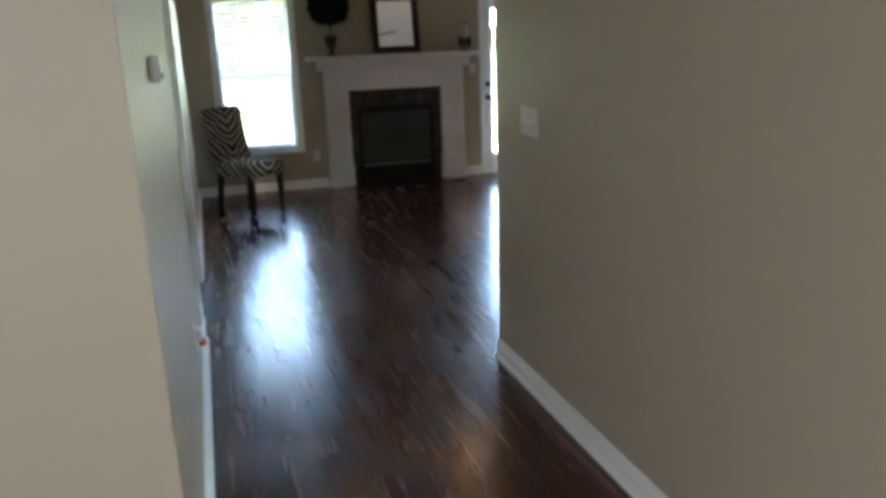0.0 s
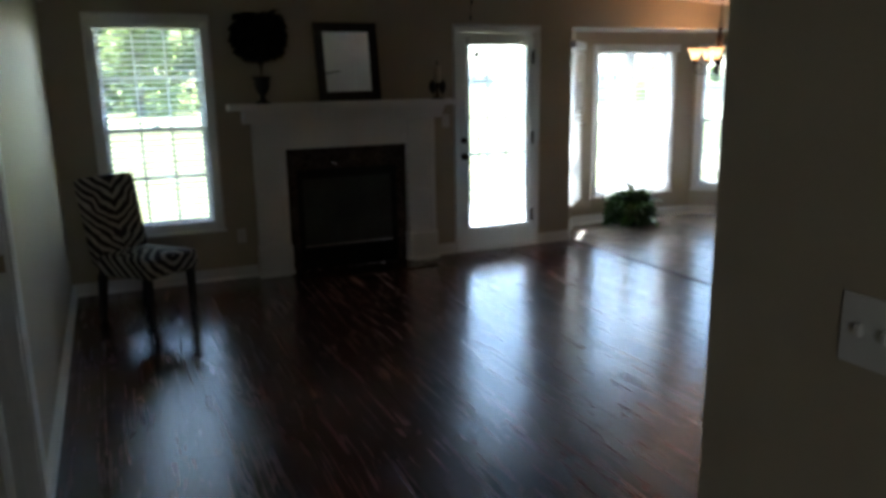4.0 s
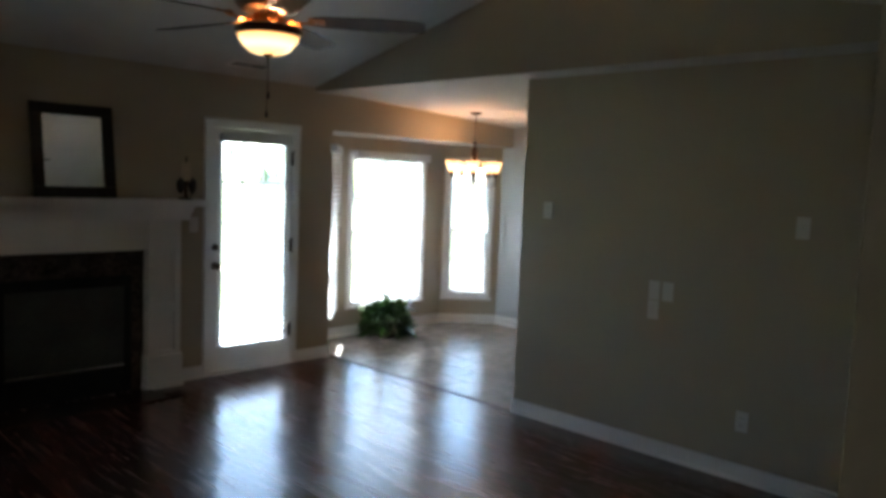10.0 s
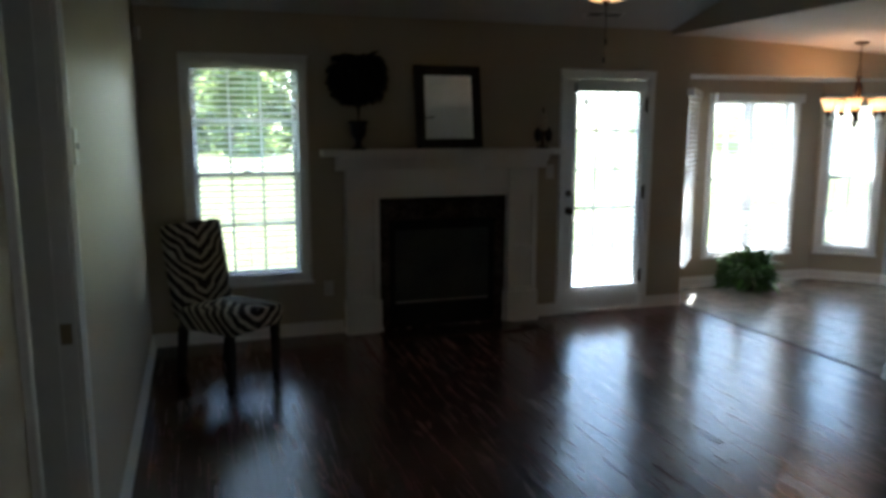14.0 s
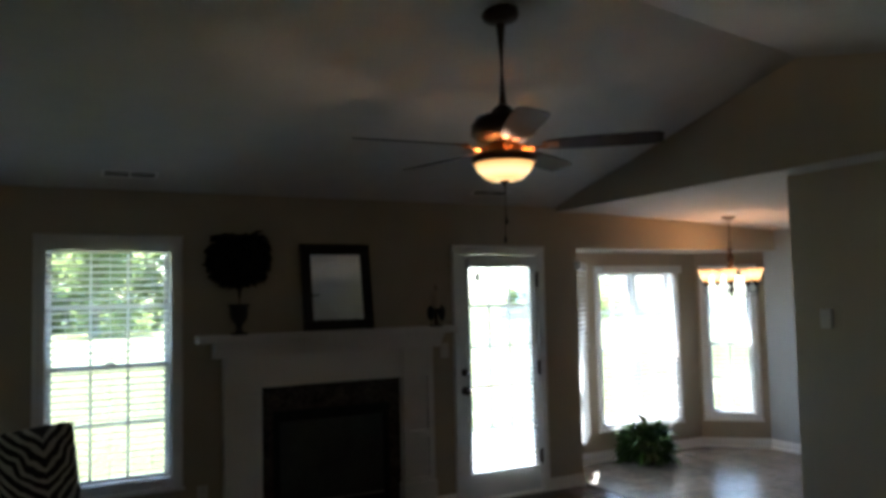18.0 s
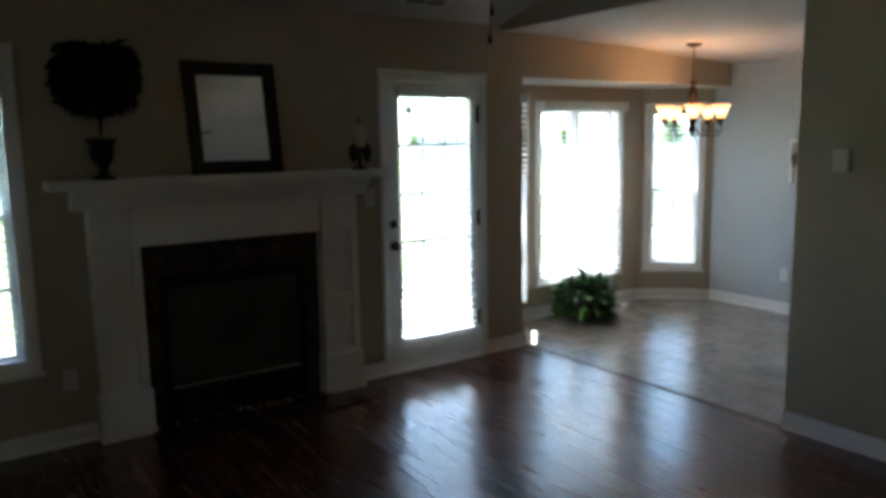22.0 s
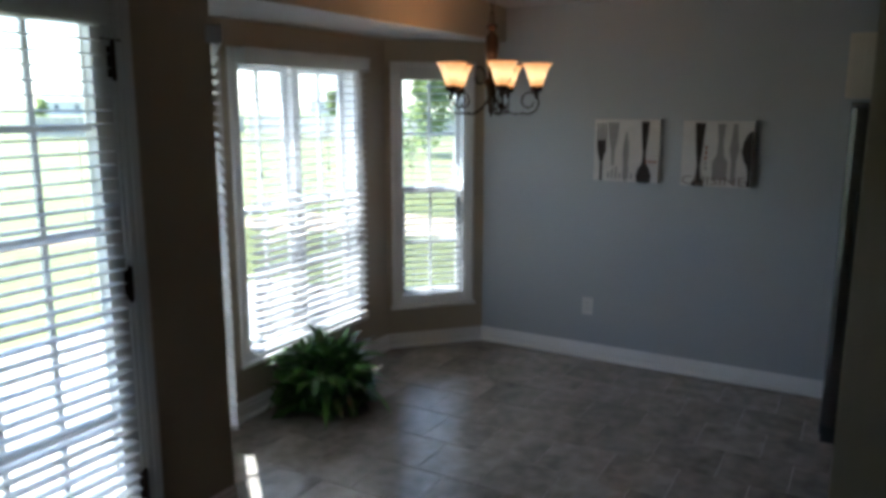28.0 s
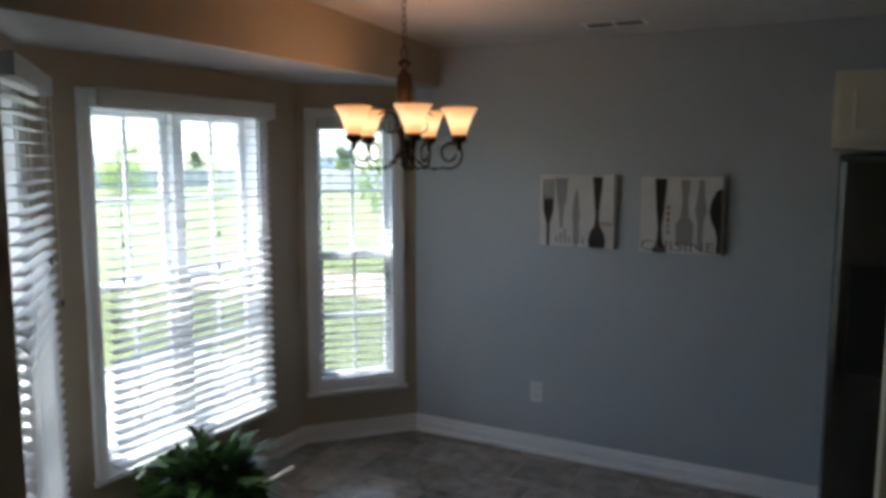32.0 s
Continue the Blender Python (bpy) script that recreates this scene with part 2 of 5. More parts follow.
M_BLACK = mat("black_metal", (0.02, 0.02, 0.02), 0.45, 0.3, vary=0.2)
M_PLATE = mat("white_plastic_plate", (0.66, 0.65, 0.62), 0.35, vary=0.02)
M_MARBLE = mat("brown_marble", (0.055, 0.042, 0.035), 0.14, vary=0.9, scale=9, fine=34)
M_MIRROR = mat("mirror", (0.9, 0.9, 0.9), 0.02, 1.0, vary=0.0)
M_DARKWOOD = mat("dark_stained_wood", (0.009, 0.0075, 0.007), 0.42, vary=0.3, scale=12, stretch=(1, 1, 6))
M_ZEBRA = zebra()


def screen_mat():
    """Fine dark insect mesh: lets a good half of the light through."""
    m = bpy.data.materials.new("insect_screen")
    m.use_nodes = True
    n, l = m.node_tree.nodes, m.node_tree.links
    tr, mix = n.new("ShaderNodeBsdfTransparent"), n.new("ShaderNodeMixShader")
    n["Principled BSDF"].inputs["Base Color"].default_value = (0.03, 0.03, 0.032, 1)
    n["Principled BSDF"].inputs["Roughness"].default_value = 0.7
    mix.inputs[0].default_value = 0.22
    l.new(tr.outputs[0], mix.inputs[1]), l.new(n["Principled BSDF"].outputs[0], mix.inputs[2])
    l.new(mix.outputs[0], n["Material Output"].inputs["Surface"])
    return m


M_SCREEN = screen_mat()


# ---- helpers ----
def box(bm, x0, y0, z0, x1, y1, z1, bevel=0.0):
    vs = bmesh.ops.create_cube(bm, size=1.0)["verts"]
    for v in vs:
        v.co = Vector(((x0 + x1) / 2 + v.co.x * (x1 - x0), (y0 + y1) / 2 + v.co.y * (y1 - y0), (z0 + z1) / 2 + v.co.z * (z1 - z0)))
    if bevel:
        es = list({e for v in vs for e in v.link_edges})
        bmesh.ops.bevel(bm, geom=es, offset=bevel, segments=2, affect="EDGES", profile=0.6)
    return bm


def boxes(*args, bevel=0.0):
    bm = bmesh.new()
    for a in args:
        box(bm, *a, bevel=bevel)
    return bm


def mesh_of(name, bm, material, smooth=False):
    me = bpy.data.meshes.new(name)
    if smooth:
        for f in bm.faces:
            f.smooth = True
    bmesh.ops.recalc_face_normals(bm, faces=bm.faces[:])
    bm.to_mesh(me)
    bm.free()
    me.materials.append(material)
    return me


def part(name, bm, material, parent, label="", smooth=False, m=None):
    ob = new(name, mesh_of(name, bm, material, smooth))
    ob.parent = parent
    if m is not None:
        ob.matrix_basis = m
    if label:
        ob["label"] = label
    return ob


def empty(name, m, label="", category="", group="", kind=""):
    ob = new(name)
    ob.matrix_basis = m
    return tagged(ob, label, category, group, kind)


def solid(name, bm, material, m=None, label="", category="", group="", kind="", smooth=False):
    ob = new(name, mesh_of(name, bm, material, smooth))
    if m is not None:
        ob.matrix_basis = m
    return tagged(ob, label, category, group, kind)


def lathe(profile, seg=24, cap=True):
    """A turned shape from (radius, height) pairs."""
    bm = bmesh.new()
    rings = []
    for r, z in profile:
        rings.append([bm.verts.new((r * math.cos(2 * math.pi * k / seg), r * math.sin(2 * math.pi * k / seg), z)) for k in range(seg)])
    for a, b in zip(rings, rings[1:]):
        for k in range(seg):
            bm.faces.new((a[k], a[(k + 1) % seg], b[(k + 1) % seg], b[k]))
    if cap:
        for ring in (rings[0], rings[-1]):
            if (ring[0].co - ring[1].co).length > 1e-5:
                bm.faces.new(ring)
    return bm


def tube(path, radius, seg=8):
    """A round bar along points; radius may be one number or one for each point."""
    bm = bmesh.new()
    path = [Vector(p) for p in path]
    rad = radius if isinstance(radius, (list, tuple)) else [radius] * len(path)
    rings, up = [], Vector((0.13, 0.2, 1)).normalized()
    for i, p in enumerate(path):
        d = (path[min(i + 1, len(path) - 1)] - path[max(i - 1, 0)]).normalized()
        a = d.cross(up)
        a = a.normalized() if a.length > 1e-3 else d.orthogonal().normalized()
        b = d.cross(a)
        rings.append([bm.verts.new(p + rad[i] * (a * math.cos(2 * math.pi * k / seg) + b * math.sin(2 * math.pi * k / seg))) for k in range(seg)])
        up = b if abs(b.dot(d)) < 0.9 else up
    for a, b in zip(rings, rings[1:]):
        for k in range(seg):
            bm.faces.new((a[k], a[(k + 1) % seg], b[(k + 1) % seg], b[k]))
    bm.faces.new(rings[0]), bm.faces.new(rings[-1])
    return bm


def prism(profile, length, axis="x"):
    """A profile of (depth, height) pairs pulled along x from 0 to length."""
    bm = bmesh.new()
    a = [bm.verts.new((0, y, z)) for y, z in profile]
    b = [bm.verts.new((length, y, z)) for y, z in profile]
    n = len(a)
    for k in range(n):
        bm.faces.new((a[k], a[(k + 1) % n], b[(k + 1) % n], b[k]))
    bm.faces.new(a), bm.faces.new(b)
    return bm


def along(p0, p1, z=0.0):
    """Pose at p0 whose x axis runs to p1 on the plan; returns it and the length."""
    d = Vector(p1) - Vector(p0)
    return pose(p0[0], p0[1], z, 0, 0, math.degrees(math.atan2(d.y, d.x))), d.length


def wall(name, p0, p1, z0, z1, material, openings=(), thick=TH, label=""):
    """A wall whose room face runs from p0 to p1, the room on its right; thickness goes to its left. Openings: (from, to, sill, head)."""
    m, n = along(p0, p1)
    cuts = sorted({0.0, n, *[v for o in openings for v in o[:2]]})
    bm = bmesh.new()
    for a, b in zip(cuts, cuts[1:]):
        o = next((o for o in openings if o[0] <= (a + b) / 2 <= o[1]), None)
        if o is None:
            box(bm, a, 0, z0, b, thick, z1)
        else:
            if o[2] > z0 + 1e-4:
                box(bm, a, 0, z0, b, thick, o[2])
            if o[3] < z1 - 1e-4:
                box(bm, a, 0, o[3], b, thick, z1)
    bmesh.ops.remove_doubles(bm, verts=bm.verts[:], dist=1e-5)
    return solid(name, bm, material, m, label or "painted plaster wall", "wall", kind="structure")


BASE = [(0, 0), (-0.026, 0), (-0.026, 0.014), (-0.020, 0.021), (-0.014, 0.022), (-0.014, 0.064), (-0.007, 0.070), (-0.011, 0.078), (-0.010, 0.088), (-0.004, 0.094), (-0.004, 0.099), (0, 0.10)]


def baseboard(p0, p1):
    m, n = along(p0, p1)
    return solid("baseboard", prism(BASE, n), M_TRIM, m, "white painted moulded baseboard", "baseboard", kind="structure")


# ---- walls ----
WIN1 = (1.413, 2.322, 0.42, 2.14)       # left window, outside of its casing
DOOR = (4.42, 5.328, 0.0, 2.095)        # patio door, outside of its casing
BWIN = (6.375, 7.495, 0.285, 1.948)        # bay's middle window
CAS = 0.06
wall("wall_north", (XL, YB), (PIER, YB), 0, 3.3, M_BEIGE,
     [(WIN1[0] + CAS - XL, WIN1[1] - CAS - XL, WIN1[2] + CAS, WIN1[3] - CAS), (DOOR[0] + CAS - XL, DOOR[1] - CAS - XL, 0, DOOR[3] - CAS)],
     label="beige painted wall with fireplace, window and patio door")
wall("wall_header", (PIER, YB), (XG, YB), ZBAY, 2.6, M_BEIGE, label="beige header over the bay")
SW = (0.66, 0, 0.59)                     # widths of the side windows
SZ = (0.28, 1.945)                       # sill and head of the side windows
SOFF = (0.14, 0, 0.035)                 # where the side windows begin along their walls
side_op = lambda k: (SOFF[k] + CAS, SOFF[k] + SW[k] - CAS, SZ[0] + CAS, SZ[1] - CAS)
wall("wall_bay_left", BAY[0], BAY[1], 0, ZBAY, M_BEIGE, [side_op(0)])
wall("wall_bay_middle", BAY[1], BAY[2], 0, ZBAY, M_BEIGE, [(BWIN[0] - BAY[1][0] + CAS, BWIN[1] - BAY[1][0] - CAS, BWIN[2] + CAS, BWIN[3] - CAS)])
wall("wall_bay_right", BAY[2], BAY[3], 0, ZBAY, M_BEIGE, [side_op(2)])
wall("wall_east", (XG, BAY[3][1] + 0.05), (XG, 2.0), 0, 2.6, M_GREY, label="grey painted accent wall")
wall("wall_kitchen_south", (XG, 2.0), (XR, 2.0), 0, 2.6, M_ABSORB, label="unseen wall, dark brown to cut bounce light")
LD = (4.93, 5.625)                        # doorway in the left wall
wall("wall_west", (XL, 4.5), (XL, YB), 0, 3.3, M_BEIGE, [(LD[0] - 4.5, LD[1] - 4.5, 0, 2.04)], label="beige wall with an open doorway")
XW = XL + 0.017
wall("wall_hall_west", (XW, 2.03), (XW, 4.5), 0, 2.6, M_BEIGE)
solid("wall_hall_near", boxes((-0.6, 2.01, 0, XW + 0.001, 2.13, 2.6), bevel=0.006), M_BEIGE, None, "beige foyer wall ending in a rounded corner", "wall", kind="structure")
solid("wall_hall_east", boxes((XH, -2.6, 0, XH + TH, YH, 2.6), bevel=0.003), M_BEIGE, None, "beige hall wall with a light switch", "wall", kind="structure")
solid("wall_living_south", boxes((XH + TH, YH - TH, 0, XR + TH, YH, 2.6)), M_ABSORB, None, "unseen wall, dark brown to cut bounce light", "wall", kind="structure")
solid("wall_right", boxes((XR, YH, 0, XR + TH, YRW, ZC + 0.02), bevel=0.003), M_BEIGE, None, "beige wall with outlets and a thermostat", "wall", kind="structure")
solid("wall_kitchen_west", boxes((XR, 2.0, 0, XR + TH, YH - TH, 2.6)), M_ABSORB, None, "unseen wall, dark brown to cut bounce light", "wall", kind="structure")
# gable above the right wall
bm = bmesh.new()
pr = [(YH, ZC + 0.006), (YB, ZC + 0.006), (YB, SPRING + 0.02), (RIDGE_Y, RIDGE_Z + 0.02), (2 * RIDGE_Y - YB, SPRING + 0.02), (YH, SPRING + 0.02)]
fa = [bm.verts.new((XGAB, y, z)) for y, z in pr]
fb = [bm.verts.new((XR + TH, y, z)) for y, z in pr]
bm.faces.new(fa), bm.faces.new(fb)
for k in range(len(pr)):
    bm.faces.new((fa[k], fa[(k + 1) % 6], fb[(k + 1) % 6], fb[k]))
solid("wall_gable", bm, M_BEIGE, None, "beige gable and beam over the dining opening", "wall", kind="structure")
solid("beam_underside", boxes((XGAB + 0.002, YH + 0.002, ZC + 0.001, XR - 0.002, YRW - 0.002, ZC + 0.005), (XGAB + 0.002, YRW - 0.002, ZC + 0.001, XR + TH - 0.002, YB - 0.002, ZC + 0.005)), M_CEIL, None, "white painted underside of the beam", "trim", kind="structure")
# hall's far end; two fill lamps added at its solid side walls
solid("wall_foyer", boxes((-0.72, -2.7, 0, XH + TH, -2.6, 2.6), (-0.72, -2.6, 0, -0.6, 2.13, 2.6)), M_BEIGE, None, "beige foyer wall", "wall", kind="structure")
for side, x0, x1 in (("west", -0.59, 1), ("east", XH - 0.002, -1)):
    fl = new("foyer_fill", bpy.data.lights.new("foyer_fill", "AREA"))
    fl.data.shape, fl.data.size, fl.data.size_y, fl.data.energy, fl.data.color = "RECTANGLE", 1.7, 1.9, FOYER, (0.97, 0.98, 1.0)
    fl.matrix_world = look((x0, -1.5, 1.35), (x0 + x1, -1.5, 1.35))

# ---- ceilings ----
def slab(name, pts, t=0.05, label="white textured ceiling"):
    bm = bmesh.new()
    lo = [bm.verts.new(p) for p in pts]
    hi = [bm.verts.new((p[0], p[1], p[2] + t)) for p in pts]
    bm.faces.new(lo), bm.faces.new(hi)
    for k in range(len(pts)):
        bm.faces.new((lo[k], lo[(k + 1) % len(pts)], hi[(k + 1) % len(pts)], hi[k]))
    return solid(name, bm, M_CEIL, None, label, "ceiling", kind="structure")


YS = 2 * RIDGE_Y - YB
def vault(name, y0, z0, n=12, t=0.05):
    """One slope of the vaulted ceiling, from the eave line at y0, z0 up to the ridge, in strips along x."""
    xs = [XL - 0.1 + (XGAB + 0.104 - XL) * k / n for k in range(n + 1)]
    bm = bmesh.new()
    rows = [[bm.verts.new(p) for p in ((x, y0, z0), (x, ridge_y(x), RIDGE_Z), (x, ridge_y(x), RIDGE_Z + t), (x, y0, z0 + t))] for x in xs]
    for p, q in zip(rows, rows[1:]):
        for k in range(4):
            bm.faces.new((p[k], p[(k + 1) % 4], q[(k + 1) % 4], q[k]))
    bm.faces.new(rows[0]), bm.faces.new(rows[-1])
    return solid(name, bm, M_CEIL, None, "white vaulted ceiling", "ceiling", kind="structure")


vault("ceiling_north", YB + 0.004, SPRING)
vault("ceiling_south", YS, SPRING)
slab("ceiling_hall", [(-0.7, -2.7, SPRING), (XGAB + 0.1, -2.7, SPRING), (XGAB + 0.1, YS, SPRING), (-0.7, YS, SPRING)])
slab("ceiling_dining", [(5.835, 2.0, zd(5.835)), (XG + 0.1, 2.0, zd(XG + 0.1)), (XG + 0.1, YB + 0.004, zd(XG + 0.1)), (5.835, YB + 0.004, zd(5.835))], 0.03)
slab("ceiling_bay", [(BAY[0][0] - 0.05, YB + 0.03, ZBAY + 0.004), (BAY[3][0] + 0.09, YB + 0.03, ZBAY + 0.004), (BAY[3][0] + 0.09, BAY[3][1] + 0.04, ZBAY + 0.004), (BAY[2][0] + 0.05, BAY[2][1] + 0.1, ZBAY + 0.004), (BAY[1][0] - 0.05, BAY[1][1] + 0.1, ZBAY + 0.004)])
solid("soffit_strip", boxes((PIER, YB, ZBAY - 0.004, XG, YB + TH, ZBAY)), M_CEIL, None, "white underside of the bay header", "ceiling", kind="structure")

# ---- room behind the doorway ----
solid("closet_wall", boxes((0.2, 4.3, 0, 0.3, 6.4, 2.6), (0.3, 4.3, 0, XL - TH, 4.4, 2.6), (0.3, 6.3, 0, XL - TH, 6.4, 2.6), (0.3, 4.4, 2.5, XL - TH, 6.3, 2.6), (0.3, 4.4, -0.05, XL - TH, 6.3, -0.004)), M_BEIGE, None, "plain walls of the dark side room", "wall", kind="structure")

# ---- eaves: unseen, depths set to shade the blinds ----
solid("eave_north", boxes((-0.6, YB + TH, 2.30, 5.30, YB + TH + 0.78, 2.46)), M_TRIM, None, "unseen white boxed eave shading the garden windows", "eave", kind="structure")
bm = bmesh.new()
pr = [(5.32, YB + TH), (5.32, 9.2), (5.98, 9.86), (7.83, 9.86), (8.5, 9.25), (8.5, YB + TH)]
fa, fb = [bm.verts.new((x, y, 2.16)) for x, y in pr], [bm.verts.new((x, y, 2.32)) for x, y in pr]
bm.faces.new(fa), bm.faces.new(fb)
for k in range(6):
    bm.faces.new((fa[k], fa[(k + 1) % 6], fb[(k + 1) % 6], fb[k]))
solid("eave_bay", bm, M_TRIM, None, "unseen white boxed eave shading the bay windows", "eave", kind="structure")

# ---- windows ----
CASING = [(0, 0), (-0.010, 0), (-0.013, 0.008), (-0.013, 0.020), (-0.018, 0.026), (-0.020, 0.048), (-0.016, 0.056), (0, 0.06)]


def casing(ob, w, z0, z1):
    """Moulded trim round an opening in a wall: two uprights and a head, its outer edges at 0, w and z1."""
    part("casing", prism(CASING, z1 - CAS - z0), M_TRIM, ob, m=pose(CAS, 0, z0, 0, -90, 0))
    part("casing", prism(CASING, z1 - CAS - z0), M_TRIM, ob, m=pose(w - CAS, 0, z1 - CAS, 0, 90, 0))
    part("casing_head", prism(CASING, w), M_TRIM, ob, m=pose(0, 0, z1 - CAS))


def window(name, m, w, z0, z1, units=1, cols=2, rows=2, label="white double-hung window"):
    """Local x along the wall from the casing's edge, y outwards."""
    ob = empty(name, m, label, "window", kind="structure")
    c = CAS
    casing(ob, w, z0 + 0.02, z1)
    part("window_sill", boxes((-0.01, -0.03, z0 - 0.005, w + 0.01, 0, z0 + 0.02), bevel=0.004), M_TRIM, ob)
    o0, o1, p0, p1, j = c, w - c, z0 + c, z1 - c, 0.014
    part("jamb_liner", boxes((o0, 0.001, p0, o0 + j, TH, p1), (o1 - j, 0.001, p0, o1, TH, p1), (o0 + j, 0.001, p1 - j, o1 - j, TH, p1), (o0 + j, 0.001, p0, o1 - j, TH, p0 + j), (c - 0.001, -0.001, z0 + 0.02, w - c + 0.001, 0.001, p0)), M_VINYL, ob)
    uw = (o1 - o0 - 2 * j) / units
    mid = (p0 + p1) / 2 - 0.02
    for u in range(units):
        a, b = o0 + j + u * uw, o0 + j + (u + 1) * uw
        if u:
            part("mullion", boxes((a - 0.03, 0.045, p0 + j, a + 0.03, TH, p1 - j), bevel=0.003), M_VINYL, ob)
            a += 0.03
        if u < units - 1:
            b -= 0.03
        for s, (lo, hi, y) in enumerate(((mid - 0.02, p1 - j, 0.085), (p0 + j, mid + 0.02, 0.06))):
            r = 0.036
            sash = part("sash", boxes((a, y, lo, a + r, y + 0.025, hi), (b - r, y, lo, b, y + 0.025, hi), (a + r, y, lo, b - r, y + 0.025, lo + r), (a + r, y, hi - r, b - r, y + 0.025, hi), bevel=0.003), M_VINYL, ob)
            g = boxes((a + r, y + 0.010, lo + r, b - r, y + 0.014, hi - r))
            pane = part("pane", g, M_GLASS, sash)
            pane.visible_shadow = False
            for k in range(1, cols):
                x = a + r + (b - a - 2 * r) * k / cols
                part("muntin", boxes((x - 0.008, y + 0.004, lo + r, x + 0.008, y + 0.02, hi - r)), M_VINYL, sash)
            for k in range(1, rows):
                z = lo + r + (hi - lo - 2 * r) * k / rows
                part("muntin", boxes((a + r, y + 0.005, z - 0.008, b - r, y + 0.019, z + 0.008)), M_VINYL, sash)
        part("insect_screen", boxes((a, 0.112, p0 + j, b, 0.1135, mid + 0.01)), M_SCREEN, ob, "fine dark insect mesh")
        part("sash_lock", boxes(((a + b) / 2 - 0.03, 0.046, mid + 0.02, (a + b) / 2 + 0.03, 0.075, mid + 0.034), bevel=0.003), M_VINYL, ob)
    return ob


SLATS = {}


def blind(m, w, z0, z1, y, label, pitch=0.044, tilt=0.0, depth=0.05, valance=0.065, cords=(0.12, 0.88), group="window blinds", out=0.0, lower=0.0, pulls=((0.05, 1.25),)):
    """Horizontal slats from z0 to z1 round the plane y; those of the lower half turned further by so many degrees."""
    ob = empty("window_blind", m, label, "blind", group)
    part("valance", boxes((-out, y - depth / 2 - 0.012, z1 - valance, w + out, y - depth / 2 - 0.002, z1 + 0.004), (-out, y - depth / 2 - 0.012, z1 - valance, -out + 0.006, y + depth / 2, z1), (w + out - 0.006, y - depth / 2 - 0.012, z1 - valance, w + out, y + depth / 2, z1), bevel=0.003), M_BLIND, ob)
    part("headrail", boxes((0.004, y - 0.025, z1 - 0.045, w - 0.004, y + 0.025, z1 - 0.004)), M_BLIND, ob)
    key = (round(w, 3), tilt, depth)
    if key not in SLATS:
        bm = bmesh.new()
        n, prev = 4, None
        for k in range(n + 1):
            u = k / n - 0.5
            q = (u * depth, 0.0035 * (1 - 4 * u * u))
            yy, zz = q[0] * math.cos(tilt) - q[1] * math.sin(tilt), q[0] * math.sin(tilt) + q[1] * math.cos(tilt)
            cur = [bm.verts.new((e, yy, zz + d)) for e in (0.0, w) for d in (0.0, 0.0028)]
            if prev:
                for i, j in ((0, 2), (3, 1), (1, 0), (2, 3)):
                    bm.faces.new((prev[i], prev[j], cur[j], cur[i]))
            else:
                bm.faces.new((cur[0], cur[1], cur[3], cur[2]))
            prev = cur
        bm.faces.new((prev[0], prev[2], prev[3], prev[1]))
        SLATS[key] = mesh_of("slat", bm, M_BLIND)
    rnd = random.Random(int(w * 1000))
    z = z1 - valance - 0.005
    while z > z0 + 0.03:
        s = new("slat", SLATS[key])
        s.parent = ob
        s.matrix_basis = pose(0, y, z, rnd.uniform(-2.0, 2.0) + (lower if z < (z0 + z1) / 2 + 0.02 else 0), rnd.uniform(-0.12, 0.12), 0)
        z -= pitch
    part("bottom_rail", boxes((0, y - 0.025, z0, w, y + 0.025, z0 + 0.016), bevel=0.003), M_BLIND, ob)
    for c in cords:
        for s in (-1, 1):
            part("ladder_cord", tube([(c * w, y + s * (depth / 2 + 0.002), z0 + 0.01), (c * w, y + s * (depth / 2 + 0.002), z1 - 0.04)], 0.0016, 5), M_BLIND, ob)
    for x, z in pulls:
        part("pull_cord", tube([(x, y - depth / 2 - 0.006, z1 - 0.06), (x + 0.003, y - depth / 2 - 0.008, z + 0.025)], 0.0016, 5), M_BLIND, ob)
        part("cord_tassel", lathe([(0.002, 0), (0.006, 0.004), (0.005, 0.020), (0.002, 0.028)], 10), M_DARKWOOD, ob, "small dark wooden tassel", m=pose(x + 0.003, y - depth / 2 - 0.008, z))
    return ob


mN = pose(WIN1[0], YB, 0)
window("window_1", mN, WIN1[1] - WIN1[0], WIN1[2], WIN1[3], 1, 3, 2, "white double-hung window with grilles beside the fireplace")
blind(mN @ pose(CAS + 0.018, 0, 0), WIN1[1] - WIN1[0] - 2 * CAS - 0.036, WIN1[2] + CAS + 0.016, WIN1[3] - CAS + 0.01, 0.024, "white faux-wood blind with open slats", tilt=-0.22, cords=(0.15, 0.5, 0.85))
mB, _ = along(BAY[1], BAY[2])
mB = mB @ pose(BWIN[0] - BAY[1][0], 0, 0)
window("window_2", mB, BWIN[1] - BWIN[0], BWIN[2], BWIN[3], 2, 2, 2, "white twin double-hung bay window")
blind(mB @ pose(0.07, 0, 0), BWIN[1] - BWIN[0] - 0.115, BWIN[2] + 0.055, BWIN[3] - 0.005, -0.047, "wide white blind with open slats over the bay window", cords=(0.1, 0.37, 0.63, 0.9), out=0.03, valance=0.08, lower=9, pulls=((0.058, 1.29), (0.055, 1.135), (0.608, 1.29), (0.60, 1.125)))
